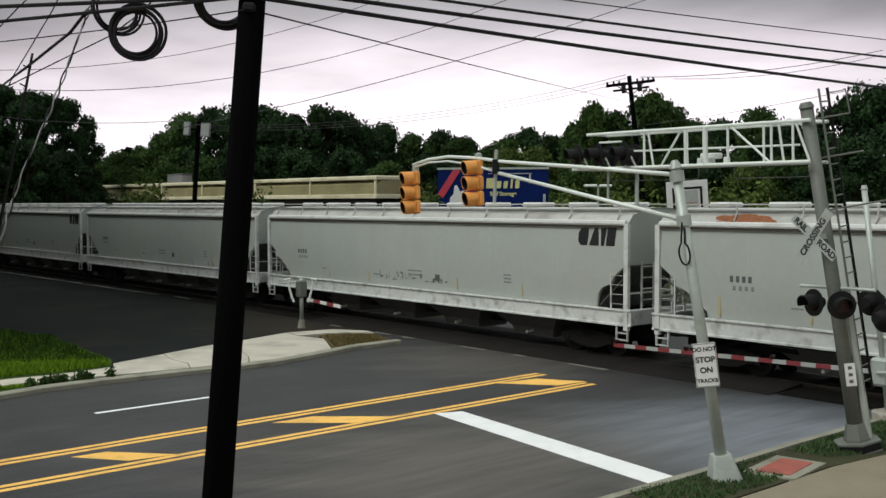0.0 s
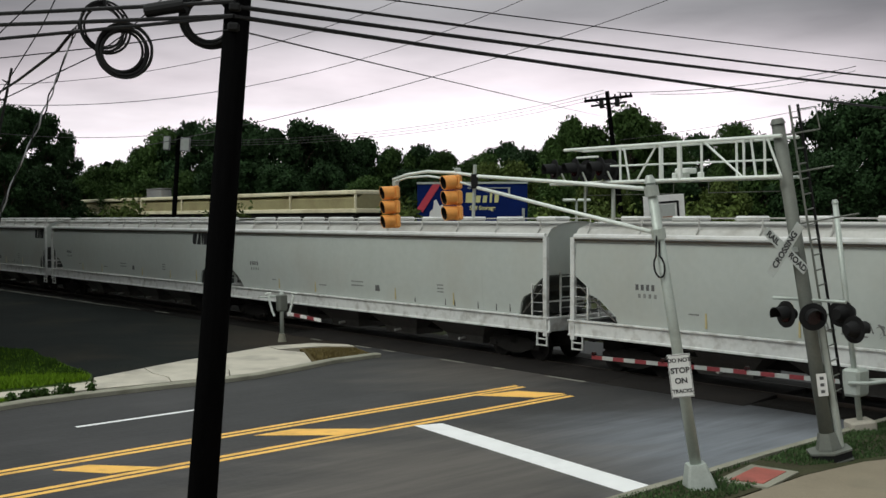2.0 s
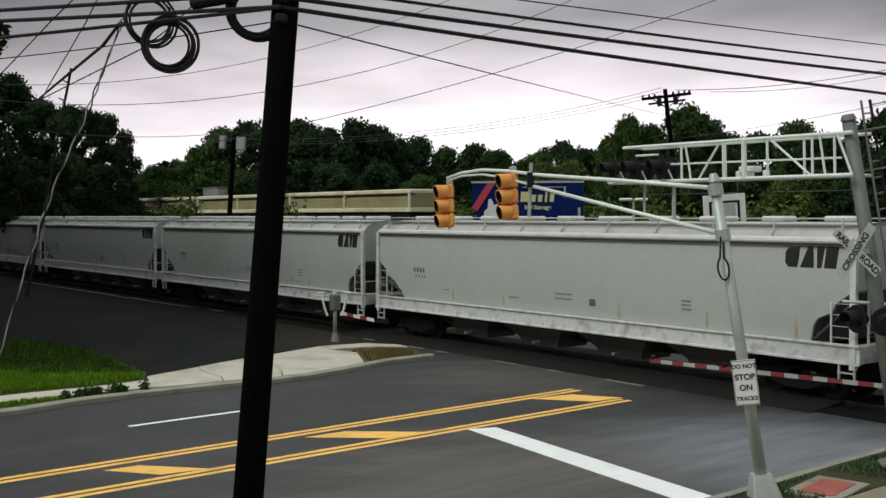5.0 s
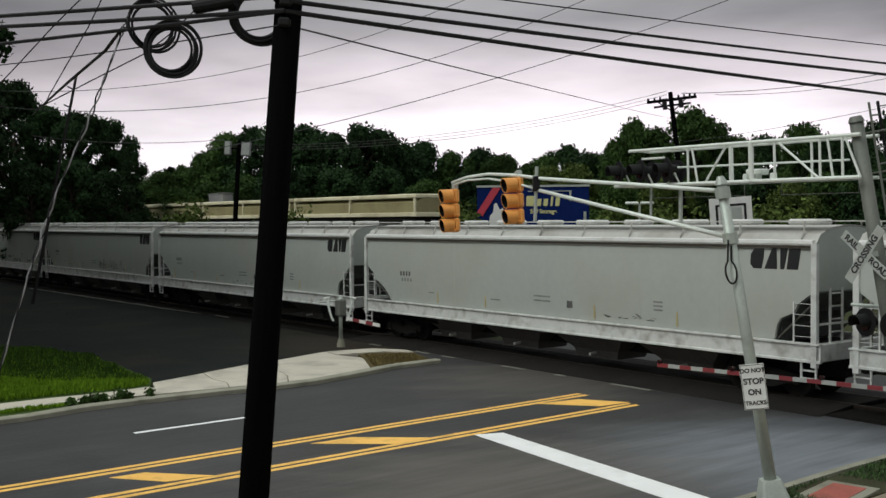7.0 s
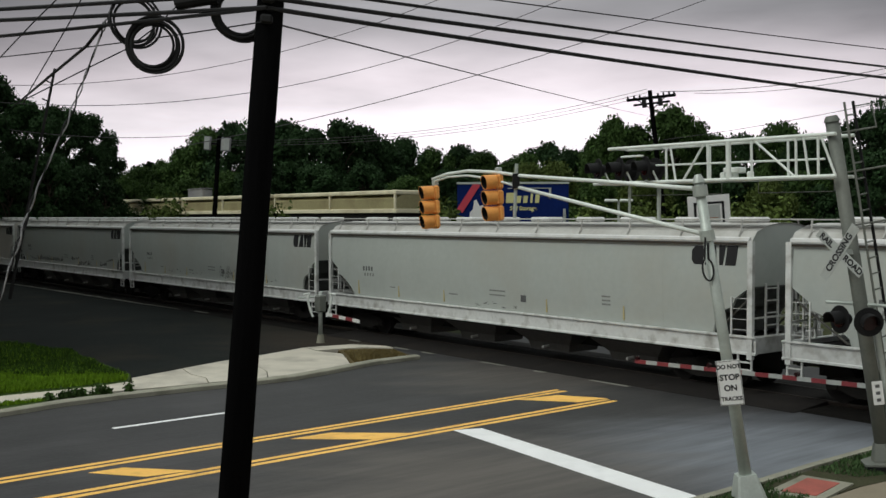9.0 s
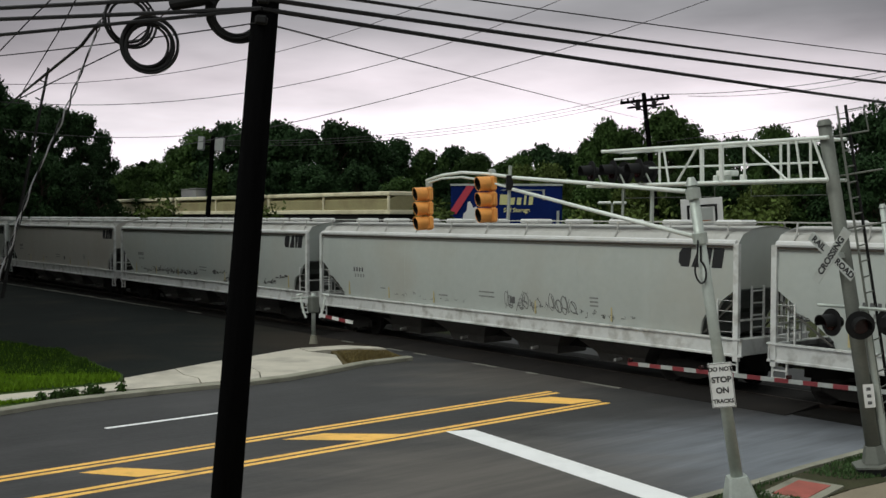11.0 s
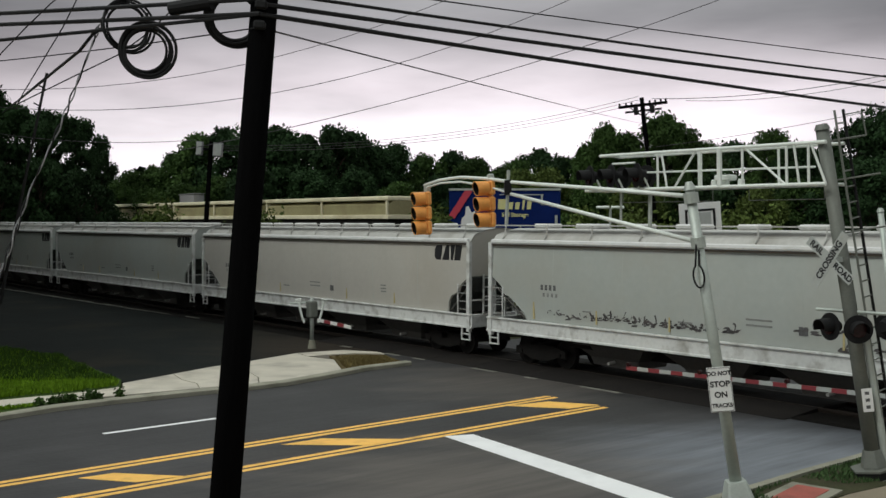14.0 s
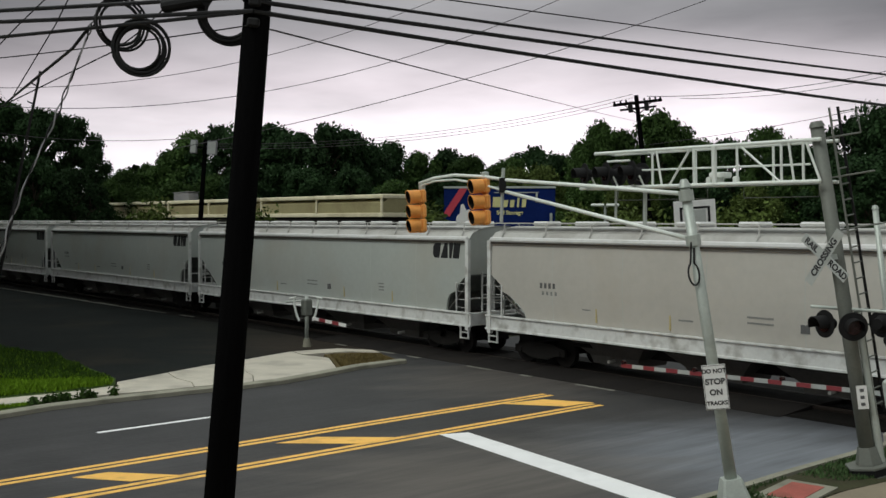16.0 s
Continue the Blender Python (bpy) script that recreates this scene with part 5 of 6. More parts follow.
# service drops to the left of the pole
for pts, r, m_, lab in (
    ([(-3.74, 11.15, 6.97), (-4.06, 11.5, 6.78), (-5.07, 13.0, 6.64), (-8.35, 20.0, 7.13), (-20.53, 48.0, 9.87)], 0.018, CABLE, "black service cable dropping from the overhead cables"),
    ([(-3.62, 11.05, 7.12), (-3.78, 11.1, 6.8), (-4.1, 11.1, 6.0), (-4.44, 11.0, 5.19), (-4.75, 10.9, 4.2), (-5.1, 10.8, 3.0), (-6.0, 10.5, 0.0)], 0.015, DROP, "pale twisted guy wire slanting down"),
    ([(-4.0, 10.9, 7.3), (-4.2, 11.0, 7.18), (-4.53, 11.2, 6.98), (-4.95, 11.6, 6.79), (-5.41, 12.2, 6.68), (-6.05, 13.0, 6.52)], 0.007, CABLE, "thin black service wire dropping from the overhead cables"),
    ([(-3.86, 10.95, 7.3), (-3.94, 11.0, 7.18), (-4.1, 11.1, 6.96), (-4.47, 11.5, 6.67), (-4.98, 12.2, 6.39), (-5.23, 12.6, 6.26)], 0.007, CABLE, "thin black service wire dropping from the overhead cables"),
    ([(-2.35, 10.6, 7.45), (-2.84, 10.8, 7.1), (-3.17, 11.0, 6.88), (-3.56, 11.3, 6.71), (-4.19, 11.6, 6.5), (-4.96, 12.0, 6.25)], 0.007, CABLE, "thin black service wire dropping from the overhead cables"),
    (sagging(px(6.80), (-6.67, 14.0, 6.99), 0.03, 10), 0.007, CABLE, "thin black service wire dropping from the overhead cables"),
):
    ob = thing("service_wire", pose(0, 0, 0), lab, "wire", "service wires")
    if m_ is DROP:
        # two strands laid round one another, bulging where the lay is loose
        path = []
        for p, q in zip(pts, pts[1:]):
            path += [Vector(p).lerp(Vector(q), i / 24) for i in range(24)]
        for ph in (0.0, 3.14):
            hel = [p + Vector((math.cos(i * 0.55 + ph), math.sin(i * 0.55 + ph), 0)) * (0.012 + 0.008 * math.sin(i * 0.17)) for i, p in enumerate(path)]
            part("strand", tube(hel, 0.0085, 5), m_ if ph else CABLE, ob)
    else:
        part("strand", tube(pts, r, 6), m_, ob)


def cable_coil(x, y, z, radius, yaw, seed, turns=10):
    rr = random.Random(seed)
    ob = thing("cable_coil", Matrix.Translation((x, y, z)) @ pose(0, 0, 0, 0, 0, yaw), "coil of black spare cable hanging from the overhead lines", "cable coil", "cable coils")
    for k in range(turns):
        m = Matrix.Translation((rr.uniform(-0.02, 0.02), rr.uniform(-0.03, 0.03), rr.uniform(-0.02, 0.02))) @ Matrix.Rotation(rr.uniform(-0.06, 0.06), 4, "X") @ Matrix.Rotation(rr.uniform(-0.06, 0.06), 4, "Z")
        part("loop", ring(radius + rr.uniform(-0.055, 0.03), 0.014, 36, 6, m), CABLE, ob)
    part("tie", tube([(0, 0, radius - 0.05), (0, 0, radius + 0.12)], 0.018, 6), CABLE, ob)
    return ob


cable_coil(-3.175, 11.0, 6.705, 0.27, 5, 1)
cable_coil(-2.17, 10.62, 6.97, 0.275, 8, 2)
cable_coil(-3.42, 11.15, 6.98, 0.27, 40, 3, 4)
cl = thing("cable_closure", Matrix.Translation((-2.61, 10.6, 7.09)) @ pose(0, 0, 0, 0, -4, -20), "black cable splice closure on the overhead strand", "splice closure")
part("shell", tube([(-0.24, 0, 0), (-0.19, 0, 0), (0.19, 0, 0), (0.24, 0, 0)], 0.072, 12), SIG_BLACK, cl)
sm = thing("thin_pole", pose(-26.73, 62.0, 0, 0, 12.0, 0), "thin dark leaning pole before the trees", "pole")
part("shaft", tube([(0, 0, 0), (0, 0, 14.0)], 0.11, 8, 0.08), WEATHERED, sm)
for z in (12.1, 13.2):
    part("insulator", tube([(-0.4, 0, z), (0.0, 0, z - 0.1)], 0.045, 6), POLE_WOOD, sm)

# ================= behind the track =================
def cream_car(s):
    """A parked cream wagon with recessed tan panels."""
    ob = thing("parked_wagon", Matrix.Translation(on_track(s, 15.6, 1.72)) @ Matrix.Rotation(ANG, 4, "Z"), "parked cream freight wagon with recessed tan panels", "freight wagon", "parked cream wagons")
    L = 7.9
    part("body", loft([[(x, y, z) for y, z in ((-1.42, 3.4), (-1.42, 4.3), (-0.9, 4.62), (0.9, 4.62), (1.42, 4.3), (1.42, 3.4))] for x in (-L, L)]), TAN, ob)
    part("top_rail", box(0, 0, 4.70, 2 * L + 0.1, 3.05, 0.28, bevel=0.05), CREAM, ob, "cream top rail")
    part("bottom_rail", box(0, 0, 3.50, 2 * L + 0.1, 3.0, 0.28, bevel=0.03), CREAM, ob, "cream lower rail")
    # near-black block that paints the shade below the lower rail
    part("side_sheet", box(0, 0, 2.26, 2 * L - 0.4, 2.7, 2.2, bevel=0.02), GRIME_SHADE, ob, "lower body coloured dark as shade")
    for k in range(3):
        part("rib", box(-L + 0.1 + (2 * L - 0.2) * k / 2, -1.47, 4.1, 0.16, 0.12, 0.9), CREAM, ob)
    part("underframe", box(0, 0, 0.75, 2 * L - 1.0, 2.4, 0.4), GRIME_SHADE, ob)
    for e in (-1, 1):
        bg = part("bogie", box(e * (L - 2.0), 0, 0.5, 2.3, 2.1, 0.3), GRIME_SHADE, ob)
        for dx in (-0.85, 0.85):
            part("wheelset", disc(0.42, 1.6, 18, Matrix.Translation((e * (L - 2.0) + dx, 0, 0.42))), GRIME_SHADE, bg)
    return ob


for s in (-36.4, -53.0, -69.6):
    cream_car(s)

tr = thing("box_trailer", pose(3.35, 62.0, 1.5, 0, 0, -4), "dark blue box trailer with a red stripe and pale yellow markings", "trailer")
part("box", box(0, 1.25, 3.32, 6.6, 2.5, 4.1, bevel=0.04), TRAILER_BLUE, tr)
for z in (5.33, 1.32):
    part("rail", box(0, -0.02, z, 6.66, 0.06, 0.12), GALV, tr, "pale metal edge rail")
part("door_bar", box(3.05, -0.04, 3.2, 0.16, 0.05, 1.2), GALV, tr)
bm = bmesh.new()
add_box(bm, 0, 0, 0, 0.40, 0.03, 1.95, Matrix.Translation((-2.62, -0.03, 4.5)) @ Matrix.Rotation(radians(33), 4, "Y"))
part("stripe", bm, TRAILER_RED, tr, "red slanting stripe")
part("white_shape", slab([(-2.62, 2.9), (-1.6, 2.9), (-1.62, 3.75), (-1.78, 4.05), (-1.95, 3.95), (-2.15, 4.35), (-2.3, 4.3), (-2.35, 3.8), (-2.55, 3.6)], -0.01, 0.02), SIGN_WHITE, tr, "white painted shape", at=pose(0, -0.005, 0, 90, 0, 0))
for x, w, h in ((-0.16, 0.5, 0.6), (0.36, 0.32, 0.42), (0.76, 0.30, 0.42), (1.12, 0.18, 0.56), (1.46, 0.30, 0.5)):
    quad = [(x - w / 2, 4.15), (x + w / 2 - 0.06, 4.15), (x + w / 2, 4.15 + h), (x - w / 2 + 0.04, 4.15 + h)]
    part("marking_shape", slab(quad, -0.006, 0.02), PALE_YELLOW, tr, "pale yellow painted shape", at=pose(0, -0.005, 0, 90, 0, 0))
letters("lettering", "Self Storage", 0.33, PALE_YELLOW, tr, pose(0.62, -0.006, 3.82, 90, 0, 0), "pale yellow painted lettering")
part("frame_rail", box(1.0, -0.03, 5.02, 2.6, 0.04, 0.05), GALV, tr, "thin pale rail")
part("frame_rail", box(2.2, -0.03, 4.72, 0.12, 0.04, 0.6), GALV, tr, "thin pale rail")
for x in (-2.4, 2.3):
    ax = part("axle", tube([(x, 0.2, 0.5), (x, 2.3, 0.5)], 0.07, 8), GRIME_SHADE, tr)
    for y in (0.25, 2.25):
        part("wheel", disc(0.5, 0.28, 20, Matrix.Translation((x, y, 0.5))), SIG_BLACK, ax)
part("chassis", box(0, 1.25, 1.12, 6.4, 1.2, 0.3), GRIME_SHADE, tr)

hoop = thing("basketball_hoop", pose(11.25, 45.0, 0.2, 0, -4, 0), "white-framed basketball backboard on a post behind the track", "basketball hoop")
part("post", tube([(0, 0.35, 0), (0, 0.35, 4.6)], 0.06, 10), GALV, hoop)
part("backboard", box(-0.05, 0, 4.95, 1.80, 0.04, 1.22, bevel=0.01), SIGN_WHITE, hoop, "white backboard")
bm = bmesh.new()
for sx in (-1, 1):
    add_box(bm, sx * 0.60 - 0.05, -0.028, 4.83, 0.10, 0.02, 0.90)
add_box(bm, -0.05, -0.028, 5.24, 1.10, 0.02, 0.09)
part("target_square", bm, SIG_BLACK, hoop, "black target square")
part("inner_panel", box(-0.05, -0.026, 4.78, 0.92, 0.012, 0.72), AGED_WHITE, hoop, "weathered inner panel")
part("hoop_ring", ring(0.23, 0.015, 20, 5, Matrix.Translation((0, -0.35, 4.6)) @ Matrix.Rotation(math.pi / 2, 4, "X")), RUST, hoop)

fl = thing("floodlight_pole", pose(-16.6, 70.0, 0, 0, 4, 0), "dark wooden pole with two pale box floodlights", "light pole")
part("shaft", tube([(0, 0, 0), (0, 0, 10.3)], 0.19, 10, 0.14), POLE_WOOD, fl)
part("crossarm", box(0, -0.2, 9.75, 1.9, 0.1, 0.1), POLE_WOOD, fl)
for x, w in ((-0.68, 0.42), (0.55, 0.62)):
    lampb = part("floodlight", box(x, -0.3, 9.75, w, 0.35, 0.92, Matrix.Rotation(0.0, 4, "Z"), bevel=0.04), SHED, fl, "pale grey floodlight box")
    part("glass", box(x, -0.49, 9.75, w - 0.1, 0.02, 0.8), AGED_WHITE, lampb)

fp = thing("far_utility_pole", pose(15.4, 75.0, 0, 0, -6.5, 0), "dark wooden utility pole with a crossarm and transformers", "utility pole")
part("shaft", tube([(0, 0, 0), (0, 0, 13.9)], 0.24, 10, 0.16), POLE_WOOD, fp)
part("crossarm", box(0, -0.2, 13.35, 3.5, 0.16, 0.2), POLE_WOOD, fp)
part("crossarm", box(0, -0.2, 12.95, 2.6, 0.14, 0.14), POLE_WOOD, fp)
for x in (-1.65, -1.2, -0.8, 0.5, 0.9, 1.3, 1.65):
    part("insulator", tube([(x, -0.2, 13.4), (x, -0.2, 13.62)], 0.07, 8), SIG_BLACK, fp)
for x in (-0.55, 0.6):
    part("transformer", tube([(x, -0.3, 12.7), (x, -0.3, 13.3)], 0.17, 10), SIG_BLACK, fp)
for x in (-1, 1):
    part("brace", tube([(0, -0.15, 12.5), (x, -0.2, 13.3)], 0.04, 6), POLE_WOOD, fp)

sh = thing("shed", pose(-23.1, 94.0, 1.4, 0, 0, -20), "small pale grey shed with a flat roof behind the wagons", "shed")
part("body", box(0, 0, 2.95, 1.5, 1.6, 5.9), SHED, sh)
part("roof", loft([[(-0.8, y, 5.88), (0.8, y, 5.98), (0.8, y, 6.04), (-0.8, y, 5.94)] for y in (-0.85, 0.85)]), SHED, sh)
part("door", box(0, -0.82, 1.05, 0.9, 0.05, 2.05), HOPPER, sh)

lt = thing("street_light", pose(9.0, 58.0, 0), "twin-headed pale street lamp behind the track", "street lamp")
part("pole", tube([(0, 0, 0), (0, 0, 5.7)], 0.07, 8), GALV, lt)
for x in (-0.42, 0.42):
    part("lamp_head", box(x, 0, 5.72, 0.72, 0.3, 0.16, bevel=0.05), ALU, lt)

# ================= trees, bushes and grass =================
def leaf_cloud(name, blobs, n, size, seed, material, parent):
    """A crown of many small leaf sprays gathered on blobs (centre, radii)."""
    g = np.random.default_rng(seed)
    vol = np.array([b[1][0] * b[1][2] for b in blobs])
    pick = g.choice(len(blobs), n, p=vol / vol.sum())
    c = np.array([b[0] for b in blobs])[pick]
    r = np.array([b[1] for b in blobs])[pick]
    d = g.normal(size=(n, 3))
    d /= np.linalg.norm(d, axis=1)[:, None]
    rad = g.uniform(0.2, 1.1, (n, 1)) ** 0.7
    pos = c + d * r * rad + g.normal(size=(n, 3)) * min(size * 0.9, 0.24)
    # spray plane: random, leaning outwards
    nrm = d + g.normal(size=(n, 3)) * 0.8
    nrm /= np.linalg.norm(nrm, axis=1)[:, None]
    t = np.cross(nrm, g.normal(size=(n, 3)))
    t /= np.linalg.norm(t, axis=1)[:, None]
    b = np.cross(nrm, t)
    s = size * g.uniform(0.55, 1.3, (n, 1))
    w = s * g.uniform(0.5, 0.9, (n, 1))
    v = np.stack([pos - t * s, pos + b * w - nrm * s * 0.2, pos + t * s * 1.1, pos - b * w * 0.8 - nrm * s * 0.15], 1).reshape(-1, 3)
    f = np.arange(4 * n).reshape(-1, 4)
    me = bpy.data.meshes.new(name)
    me.from_pydata(v.tolist(), [], f.tolist())
    me.materials.append(material)
    ob = new(name, me)
    ob.parent = parent
    return ob


def tree(seed, h, spread, material, leaves=14000, size=0.2, base=0.16, clump=1.0):
    """A broadleaf tree of height h with an uneven crown."""
    rr = random.Random(seed)
    ob = thing("tree", pose(0, 0, 0), "dark green broadleaf tree in full leaf", "tree", "trees behind the railway")
    bm = bmesh.new()
    add_tube(bm, [(0, 0, -0.2), (0.1, 0.05, h * 0.25), (-0.1, 0.1, h * 0.55), (0.1, 0, h * 0.85)], h * 0.022, 9, h * 0.004)
    blobs = []
    nb = 36
    for i in range(nb):
        f = base + (1 - base) * (i + 0.5) / nb
        lim = spread * (math.sin(math.pi * min(1, (f - base) / (1 - base) * 0.86 + 0.14)) ** 0.6)
        a = i * 2.4 + rr.uniform(-0.5, 0.5)
        q = lim * rr.uniform(0.25, 0.98)
        rad = spread * rr.uniform(0.17, 0.36) * clump
        z = min(h * f, h - rad * 0.8)
        blobs.append(((q * math.cos(a), q * math.sin(a), z), (rad, rad, rad * rr.uniform(0.65, 0.95))))
        add_tube(bm, [(0, 0, max(h * 0.15, z - q * 0.9)), (q * 0.5 * math.cos(a), q * 0.5 * math.sin(a), z - q * 0.3), (q * math.cos(a), q * math.sin(a), z)], h * 0.008, 6, h * 0.002)
    blobs.append(((rr.uniform(-0.3, 0.3), 0, h - spread * 0.3), (spread * 0.34, spread * 0.34, spread * 0.3)))
    part("trunk", bm, BARK, ob)
    leaf_cloud("crown", blobs, leaves, size, seed, material, ob)
    return ob


protos = [tree(11, 14, 4.6, LEAF_DARK), tree(12, 14, 5.4, LEAF_DARK), tree(13, 14, 4.0, LEAF_MID), tree(14, 14, 5.0, LEAF_MID), tree(15, 14, 4.6, LEAF_LIGHT), tree(16, 14, 4.8, LEAF_DARK, 19000, 0.17, 0.2, 0.74)]
used = set()


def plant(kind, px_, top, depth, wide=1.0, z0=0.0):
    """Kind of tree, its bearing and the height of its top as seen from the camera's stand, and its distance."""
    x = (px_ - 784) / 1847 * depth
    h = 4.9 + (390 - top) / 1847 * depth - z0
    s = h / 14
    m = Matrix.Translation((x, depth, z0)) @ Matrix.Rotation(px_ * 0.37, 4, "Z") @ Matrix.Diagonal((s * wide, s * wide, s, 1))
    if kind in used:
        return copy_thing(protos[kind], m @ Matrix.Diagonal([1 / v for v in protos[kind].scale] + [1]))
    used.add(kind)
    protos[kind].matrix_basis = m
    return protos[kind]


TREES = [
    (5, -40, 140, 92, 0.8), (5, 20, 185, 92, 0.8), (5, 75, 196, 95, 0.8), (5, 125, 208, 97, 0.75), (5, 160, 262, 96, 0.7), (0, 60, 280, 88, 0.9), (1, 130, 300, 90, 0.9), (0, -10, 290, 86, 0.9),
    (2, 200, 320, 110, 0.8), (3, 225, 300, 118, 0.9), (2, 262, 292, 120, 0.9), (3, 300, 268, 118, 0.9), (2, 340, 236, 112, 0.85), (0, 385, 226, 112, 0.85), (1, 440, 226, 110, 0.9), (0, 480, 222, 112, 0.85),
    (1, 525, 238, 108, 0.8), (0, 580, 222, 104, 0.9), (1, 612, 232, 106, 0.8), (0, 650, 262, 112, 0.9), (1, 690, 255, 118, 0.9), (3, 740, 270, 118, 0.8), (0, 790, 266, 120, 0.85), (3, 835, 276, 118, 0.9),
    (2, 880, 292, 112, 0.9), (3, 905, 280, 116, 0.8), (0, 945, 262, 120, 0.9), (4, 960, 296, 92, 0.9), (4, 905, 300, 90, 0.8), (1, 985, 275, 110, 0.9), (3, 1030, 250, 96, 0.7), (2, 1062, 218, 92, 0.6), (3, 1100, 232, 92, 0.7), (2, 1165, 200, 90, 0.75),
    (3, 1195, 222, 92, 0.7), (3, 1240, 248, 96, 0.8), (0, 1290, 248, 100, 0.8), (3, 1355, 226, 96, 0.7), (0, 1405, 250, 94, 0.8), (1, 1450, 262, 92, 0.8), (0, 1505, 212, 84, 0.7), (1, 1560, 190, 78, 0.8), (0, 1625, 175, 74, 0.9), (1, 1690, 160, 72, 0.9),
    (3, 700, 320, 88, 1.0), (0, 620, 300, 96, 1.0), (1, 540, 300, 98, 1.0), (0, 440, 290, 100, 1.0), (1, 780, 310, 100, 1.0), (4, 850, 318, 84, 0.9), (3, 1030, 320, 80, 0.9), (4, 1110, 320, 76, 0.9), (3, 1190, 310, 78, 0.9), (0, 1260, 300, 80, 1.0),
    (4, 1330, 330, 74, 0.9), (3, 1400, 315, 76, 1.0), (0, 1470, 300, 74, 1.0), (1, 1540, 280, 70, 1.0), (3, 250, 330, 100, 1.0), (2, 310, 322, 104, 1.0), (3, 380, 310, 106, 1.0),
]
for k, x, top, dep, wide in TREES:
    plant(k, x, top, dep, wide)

# tall trees that overhang the lot; those out of view are added to shade it
for x, y, h, w in ((-33.6, 58.0, 20.0, 0.85), (-38.5, 74.0, 18.0, 0.75), (-43.0, 63.0, 19.0, 0.9), (-31.5, 47.0, 17.0, 0.75)):
    m = Matrix.Translation((x, y, 0)) @ Matrix.Rotation(x, 4, "Z") @ Matrix.Diagonal((h / 14 * w, h / 14 * w, h / 14, 1))
    copy_thing(protos[5], m @ Matrix.Diagonal([1 / v for v in protos[5].scale] + [1]))["label"] = "tall dark loose-crowned broadleaf tree overhanging the lot"

# a high crown whose lowest boughs reach out over the lot
bough = tree(17, 14, 4.2, LEAF_DARK, 16000, 0.12, 0.5, 0.7)
bough.matrix_basis = Matrix.Translation((-26.6, 44.0, 0)) @ Matrix.Diagonal((1.5, 1.5, 1.5, 1))
bough["label"] = "tall dark broadleaf tree with high boughs over the lot"

# unseen wood along the lot, added to shade the lot and the far wagons
for i, (x, y, h) in enumerate(((-26.5, 31.0, 17.0), (-30.0, 40.0, 19.0), (-34.5, 50.0, 20.0), (-40.5, 58.0, 20.0), (-46.5, 68.0, 21.0), (-52.5, 78.0, 21.0), (-59.0, 88.0, 22.0))):
    m = Matrix.Translation((x, y, 0)) @ Matrix.Rotation(x, 4, "Z") @ Matrix.Diagonal((h / 12.0, h / 12.0, h / 11.0, 1))
    copy_thing(protos[i % 2], m @ Matrix.Diagonal([1 / v for v in protos[i % 2].scale] + [1]))["label"] = "unseen tall dense dark broadleaf tree added to shade the lot"

# far woods close the horizon
fw = thing("far_woods", pose(0, 0, 0), "dark distant woods closing the horizon", "woods", kind="stuff")
blobs = []
rr = random.Random(3)
for i in range(150):
    a = -0.75 + 1.5 * i / 149
    d = rr.uniform(135, 150)
    blobs.append(((d * math.sin(a), d * math.cos(a), rr.uniform(3, 6)), (5.5, 4, rr.uniform(5, 8))))
leaf_cloud("foliage", blobs, 26000, 0.9, 7, LEAF_DARK, fw)


def bush(x, y, z, r, h, material, seed, label, n=900, size=0.14):
    ob = thing("bush", pose(x, y, z), label, "bush", "bushes by the track")
    rr = random.Random(seed)
    blobs = [((rr.uniform(-0.6, 0.6) * r, rr.uniform(-0.6, 0.6) * r, h * rr.uniform(0.3, 0.8)), (r * 0.5, r * 0.5, h * 0.35)) for _ in range(7)]
    bm = bmesh.new()
    for b in blobs:
        add_tube(bm, [(0, 0, -0.1), (b[0][0] * 0.6, b[0][1] * 0.6, b[0][2] * 0.6), b[0]], 0.03, 5, 0.01)
    part("stem", bm, BARK, ob)
    leaf_cloud("foliage", blobs, n, size, seed, material, ob)
    return ob


for i, (x, y, r, h) in enumerate(((-19.6, 72.5, 2.0, 4.4), (-22.3, 76.0, 1.8, 4.0), (-10.6, 59.5, 1.7, 4.2), (-0.5, 57.0, 1.8, 4.2), (7.9, 60.0, 1.6, 4.0), (12.0, 62.0, 2.2, 4.2), (17.0, 60.0, 2.4, 4.0))):
    bush(x, y, 1.5, r, h, LEAF_LIGHT, 40 + i, "yellow-green bush in leaf behind the track", 1200, 0.16)


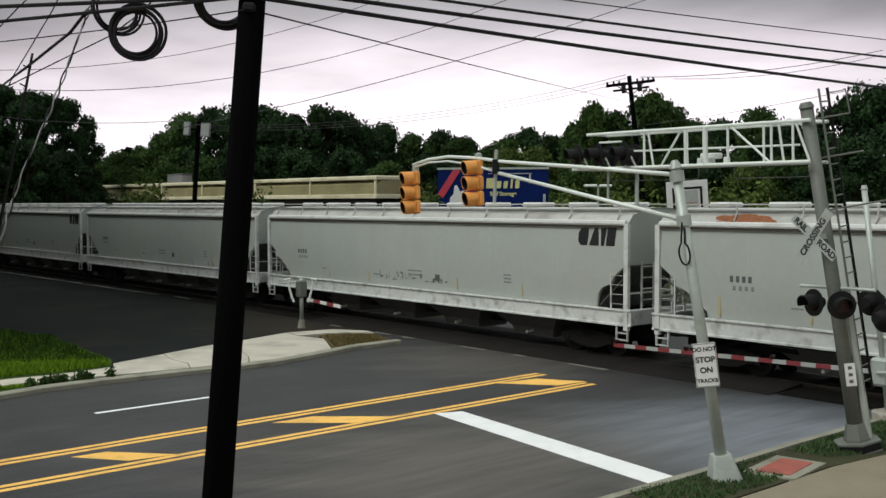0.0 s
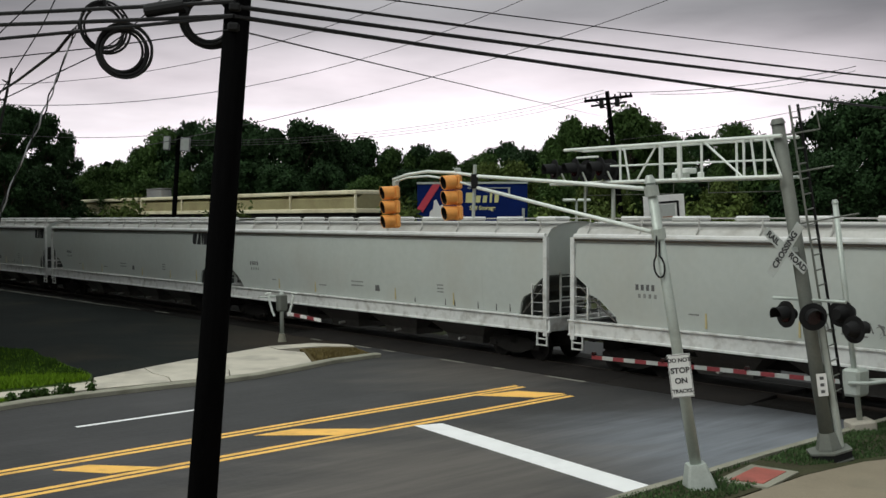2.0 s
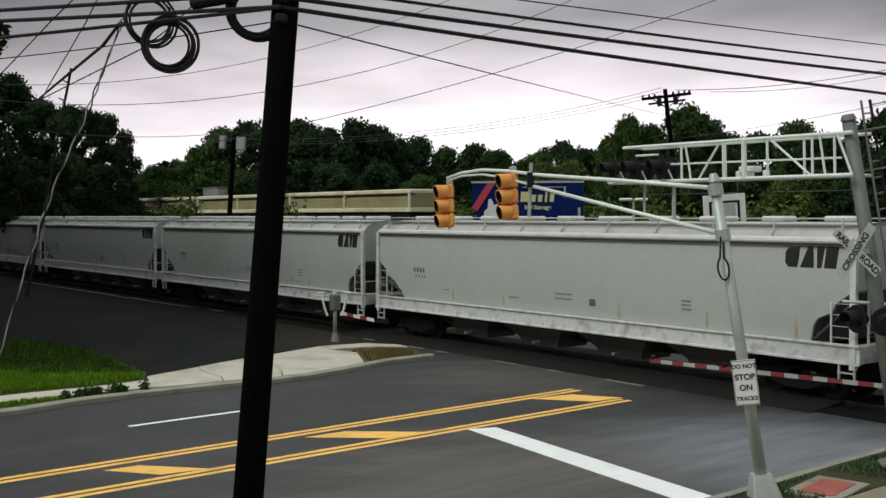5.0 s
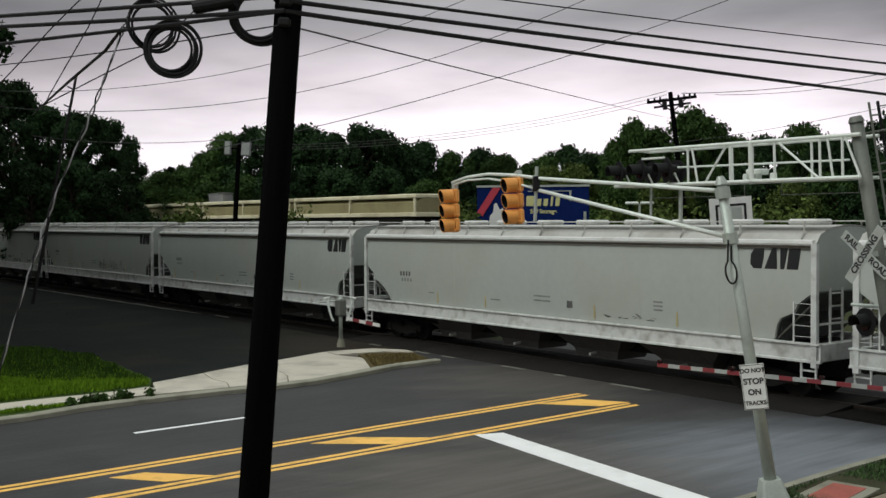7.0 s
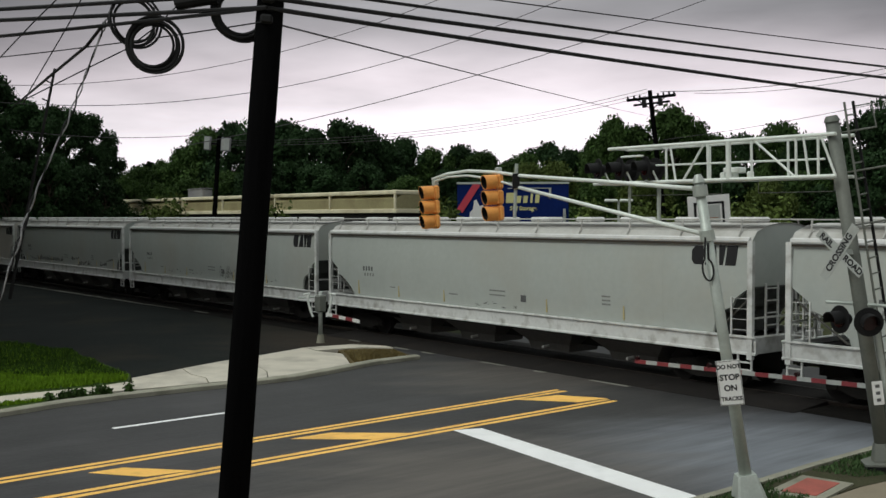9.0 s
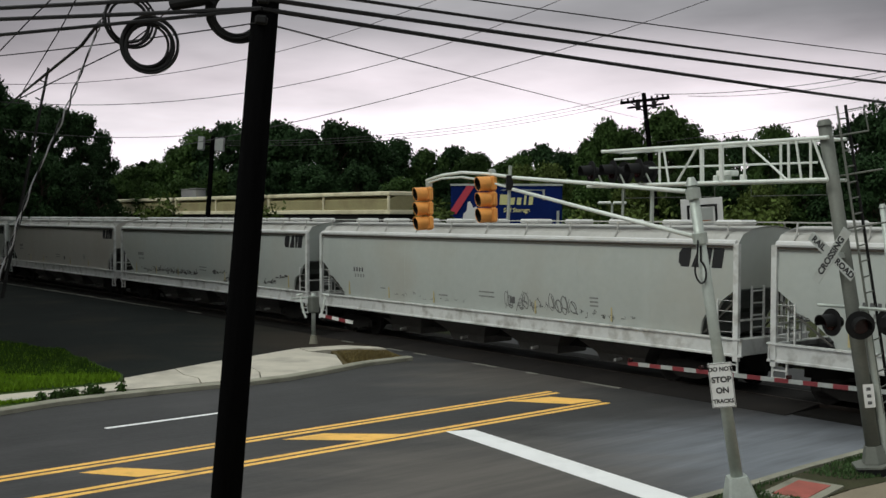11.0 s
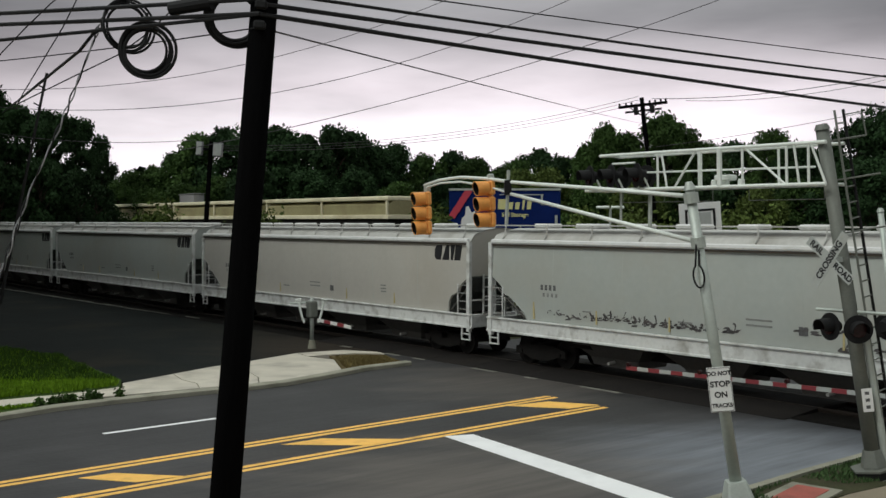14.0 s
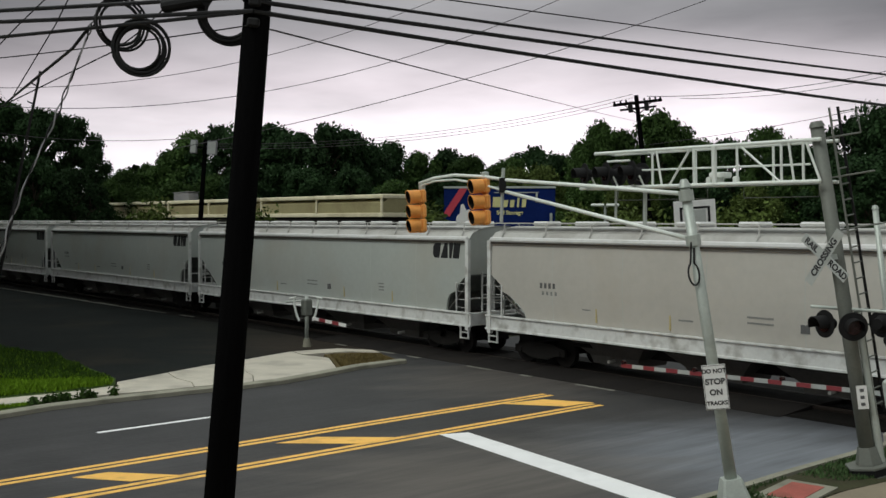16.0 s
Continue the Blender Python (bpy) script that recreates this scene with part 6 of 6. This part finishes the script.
# grass as blades
def blades(name, outline, n, hmin, hmax, seed, material, label, z=0.11):
    g = np.random.default_rng(seed)
    poly = np.array(outline)
    lo, hi = poly.min(0), poly.max(0)
    pts = []
    while len(pts) < n:
        p = g.uniform(lo, hi)
        inside, j = False, len(poly) - 1
        for i in range(len(poly)):
            xi, yi, xj, yj = *poly[i], *poly[j]
            if (yi > p[1]) != (yj > p[1]) and p[0] < (xj - xi) * (p[1] - yi) / (yj - yi) + xi:
                inside = not inside
            j = i
        if inside:
            pts.append(p)
    p = np.array(pts)
    a = g.uniform(0, 6.283, n)
    clump = 0.6 + 0.4 * np.sin(p[:, 0] * 1.7 + 1) * np.sin(p[:, 1] * 1.3) + g.uniform(-0.2, 0.3, n)
    h = np.clip(hmin + (hmax - hmin) * clump, hmin * 0.7, hmax * 1.2)
    w = 0.02 + 0.25 * h * 0.2
    dx, dy = np.cos(a), np.sin(a)
    lean = g.uniform(-0.5, 0.5, (n, 2)) * h[:, None]
    zc = np.full(n, z)
    v = np.stack([np.c_[p[:, 0] - dx * w, p[:, 1] - dy * w, zc], np.c_[p[:, 0] + dx * w, p[:, 1] + dy * w, zc], np.c_[p[:, 0] + lean[:, 0], p[:, 1] + lean[:, 1], zc + h]], 1).reshape(-1, 3)
    me = bpy.data.meshes.new(name)
    me.from_pydata(v.tolist(), [], np.arange(3 * n).reshape(-1, 3).tolist())
    me.materials.append(material)
    return tagged(new(name, me), label, "grass", kind="stuff")


GRASS_L = [(-41, 1.0)] + PATH_OUT + [(-9.65, 30.6), (-9.95, 31.6), (-13.9, 37.2), (-16.5, 38.6), (-24, 41.8), (-45, 38)]
tagged(part("lawn", slab(GRASS_L, -0.2, 0.09), TURF), "rough green lawn behind the kerb", "lawn", kind="structure")
GRASS_M = leaf_mat("fresh_grass", (0.115, 0.205, 0.012))
VERGE_GRASS = leaf_mat("dull_verge_grass", (0.055, 0.095, 0.036))
GRASS_D = leaf_mat("rank_dark_grass", (0.045, 0.092, 0.013))
FRONT = [(-15, 25.4), (-12.2, 28.05), (-11.5, 28.6), (-10.8, 29.1), (-10.2, 29.65), (-9.65, 30.25), (-9.85, 31.0), (-12.0, 32.2), (-14.2, 32.6), (-17.5, 34.2), (-22, 33.0), (-22, 24)]
BACK = [(-9.8, 30.8), (-13.9, 37.0), (-16.5, 38.4), (-22, 40.5), (-22, 31.0), (-16.0, 32.0), (-13.0, 31.0)]
blades("grass", FRONT, 42000, 0.04, 0.16, 21, GRASS_M, "bright green uncut grass on the lawn")
blades("rank_grass", BACK, 22000, 0.05, 0.24, 25, GRASS_D, "rank dark green grass at the lawn's back edge")
blades("tuft_grass", BACK, 5000, 0.05, 0.22, 26, GRASS_M, "scattered bright green tufts in the rank grass")
blades("verge_grass", [(3.0, 16.6), (5.55, 18.55), (9.4, 21.9), (11.5, 23.7), (13.0, 21.2), (8.6, 19.5), (7.4, 19.0), (6.6, 19.5), (5.4, 18.2), (6.0, 17.6), (5.4, 17.05), (4, 15.9)], 6500, 0.02, 0.08, 22, VERGE_GRASS, "short dull green grass around the mast footing")
DRY = leaf_mat("dry_grass", (0.16, 0.125, 0.05))
blades("dry_grass", [(-3.3, 33.8), (-2.6, 34.6), (-1.7, 35.6), (-2.2, 37.0), (-3.3, 37.5), (-4.1, 37.2), (-3.8, 36.0)], 1300, 0.03, 0.10, 23, DRY, "thin dry brown grass on bare dirt", 0.095)
for i, (x, y, r, h) in enumerate(((-10.68, 27.0, 0.17, 0.17), (-10.38, 27.24, 0.13, 0.18), (-10.18, 27.42, 0.16, 0.2), (-10.0, 27.5, 0.13, 0.15), (-9.62, 27.8, 0.22, 0.26), (-9.42, 27.85, 0.14, 0.18), (-8.94, 28.25, 0.09, 0.2))):
    bush(x, y, 0.09, r, h, LEAF_MID, 60 + i, "low dark weed clump growing along the kerb", 170, 0.05)
tagged(part("verge_strip", slab([(-34.3, 4.9), (-11.24, 25.75), (-10.35, 26.98), (-9.35, 28.02), (-9.6, 28.18), (-10.2, 27.73), (-10.85, 27.18), (-11.46, 26.68), (-34.6, 5.25)], -0.2, 0.10), TURF), "narrow weedy strip between kerb and path", "verge", kind="structure")
blades("kerb_weeds", [(-16.0, 22.0), (-11.6, 25.95), (-10.6, 27.0), (-10.75, 27.15), (-11.6, 26.45), (-16.3, 22.3)], 2600, 0.03, 0.12, 24, GRASS_M, "thin green weeds between kerb and path")

motions()
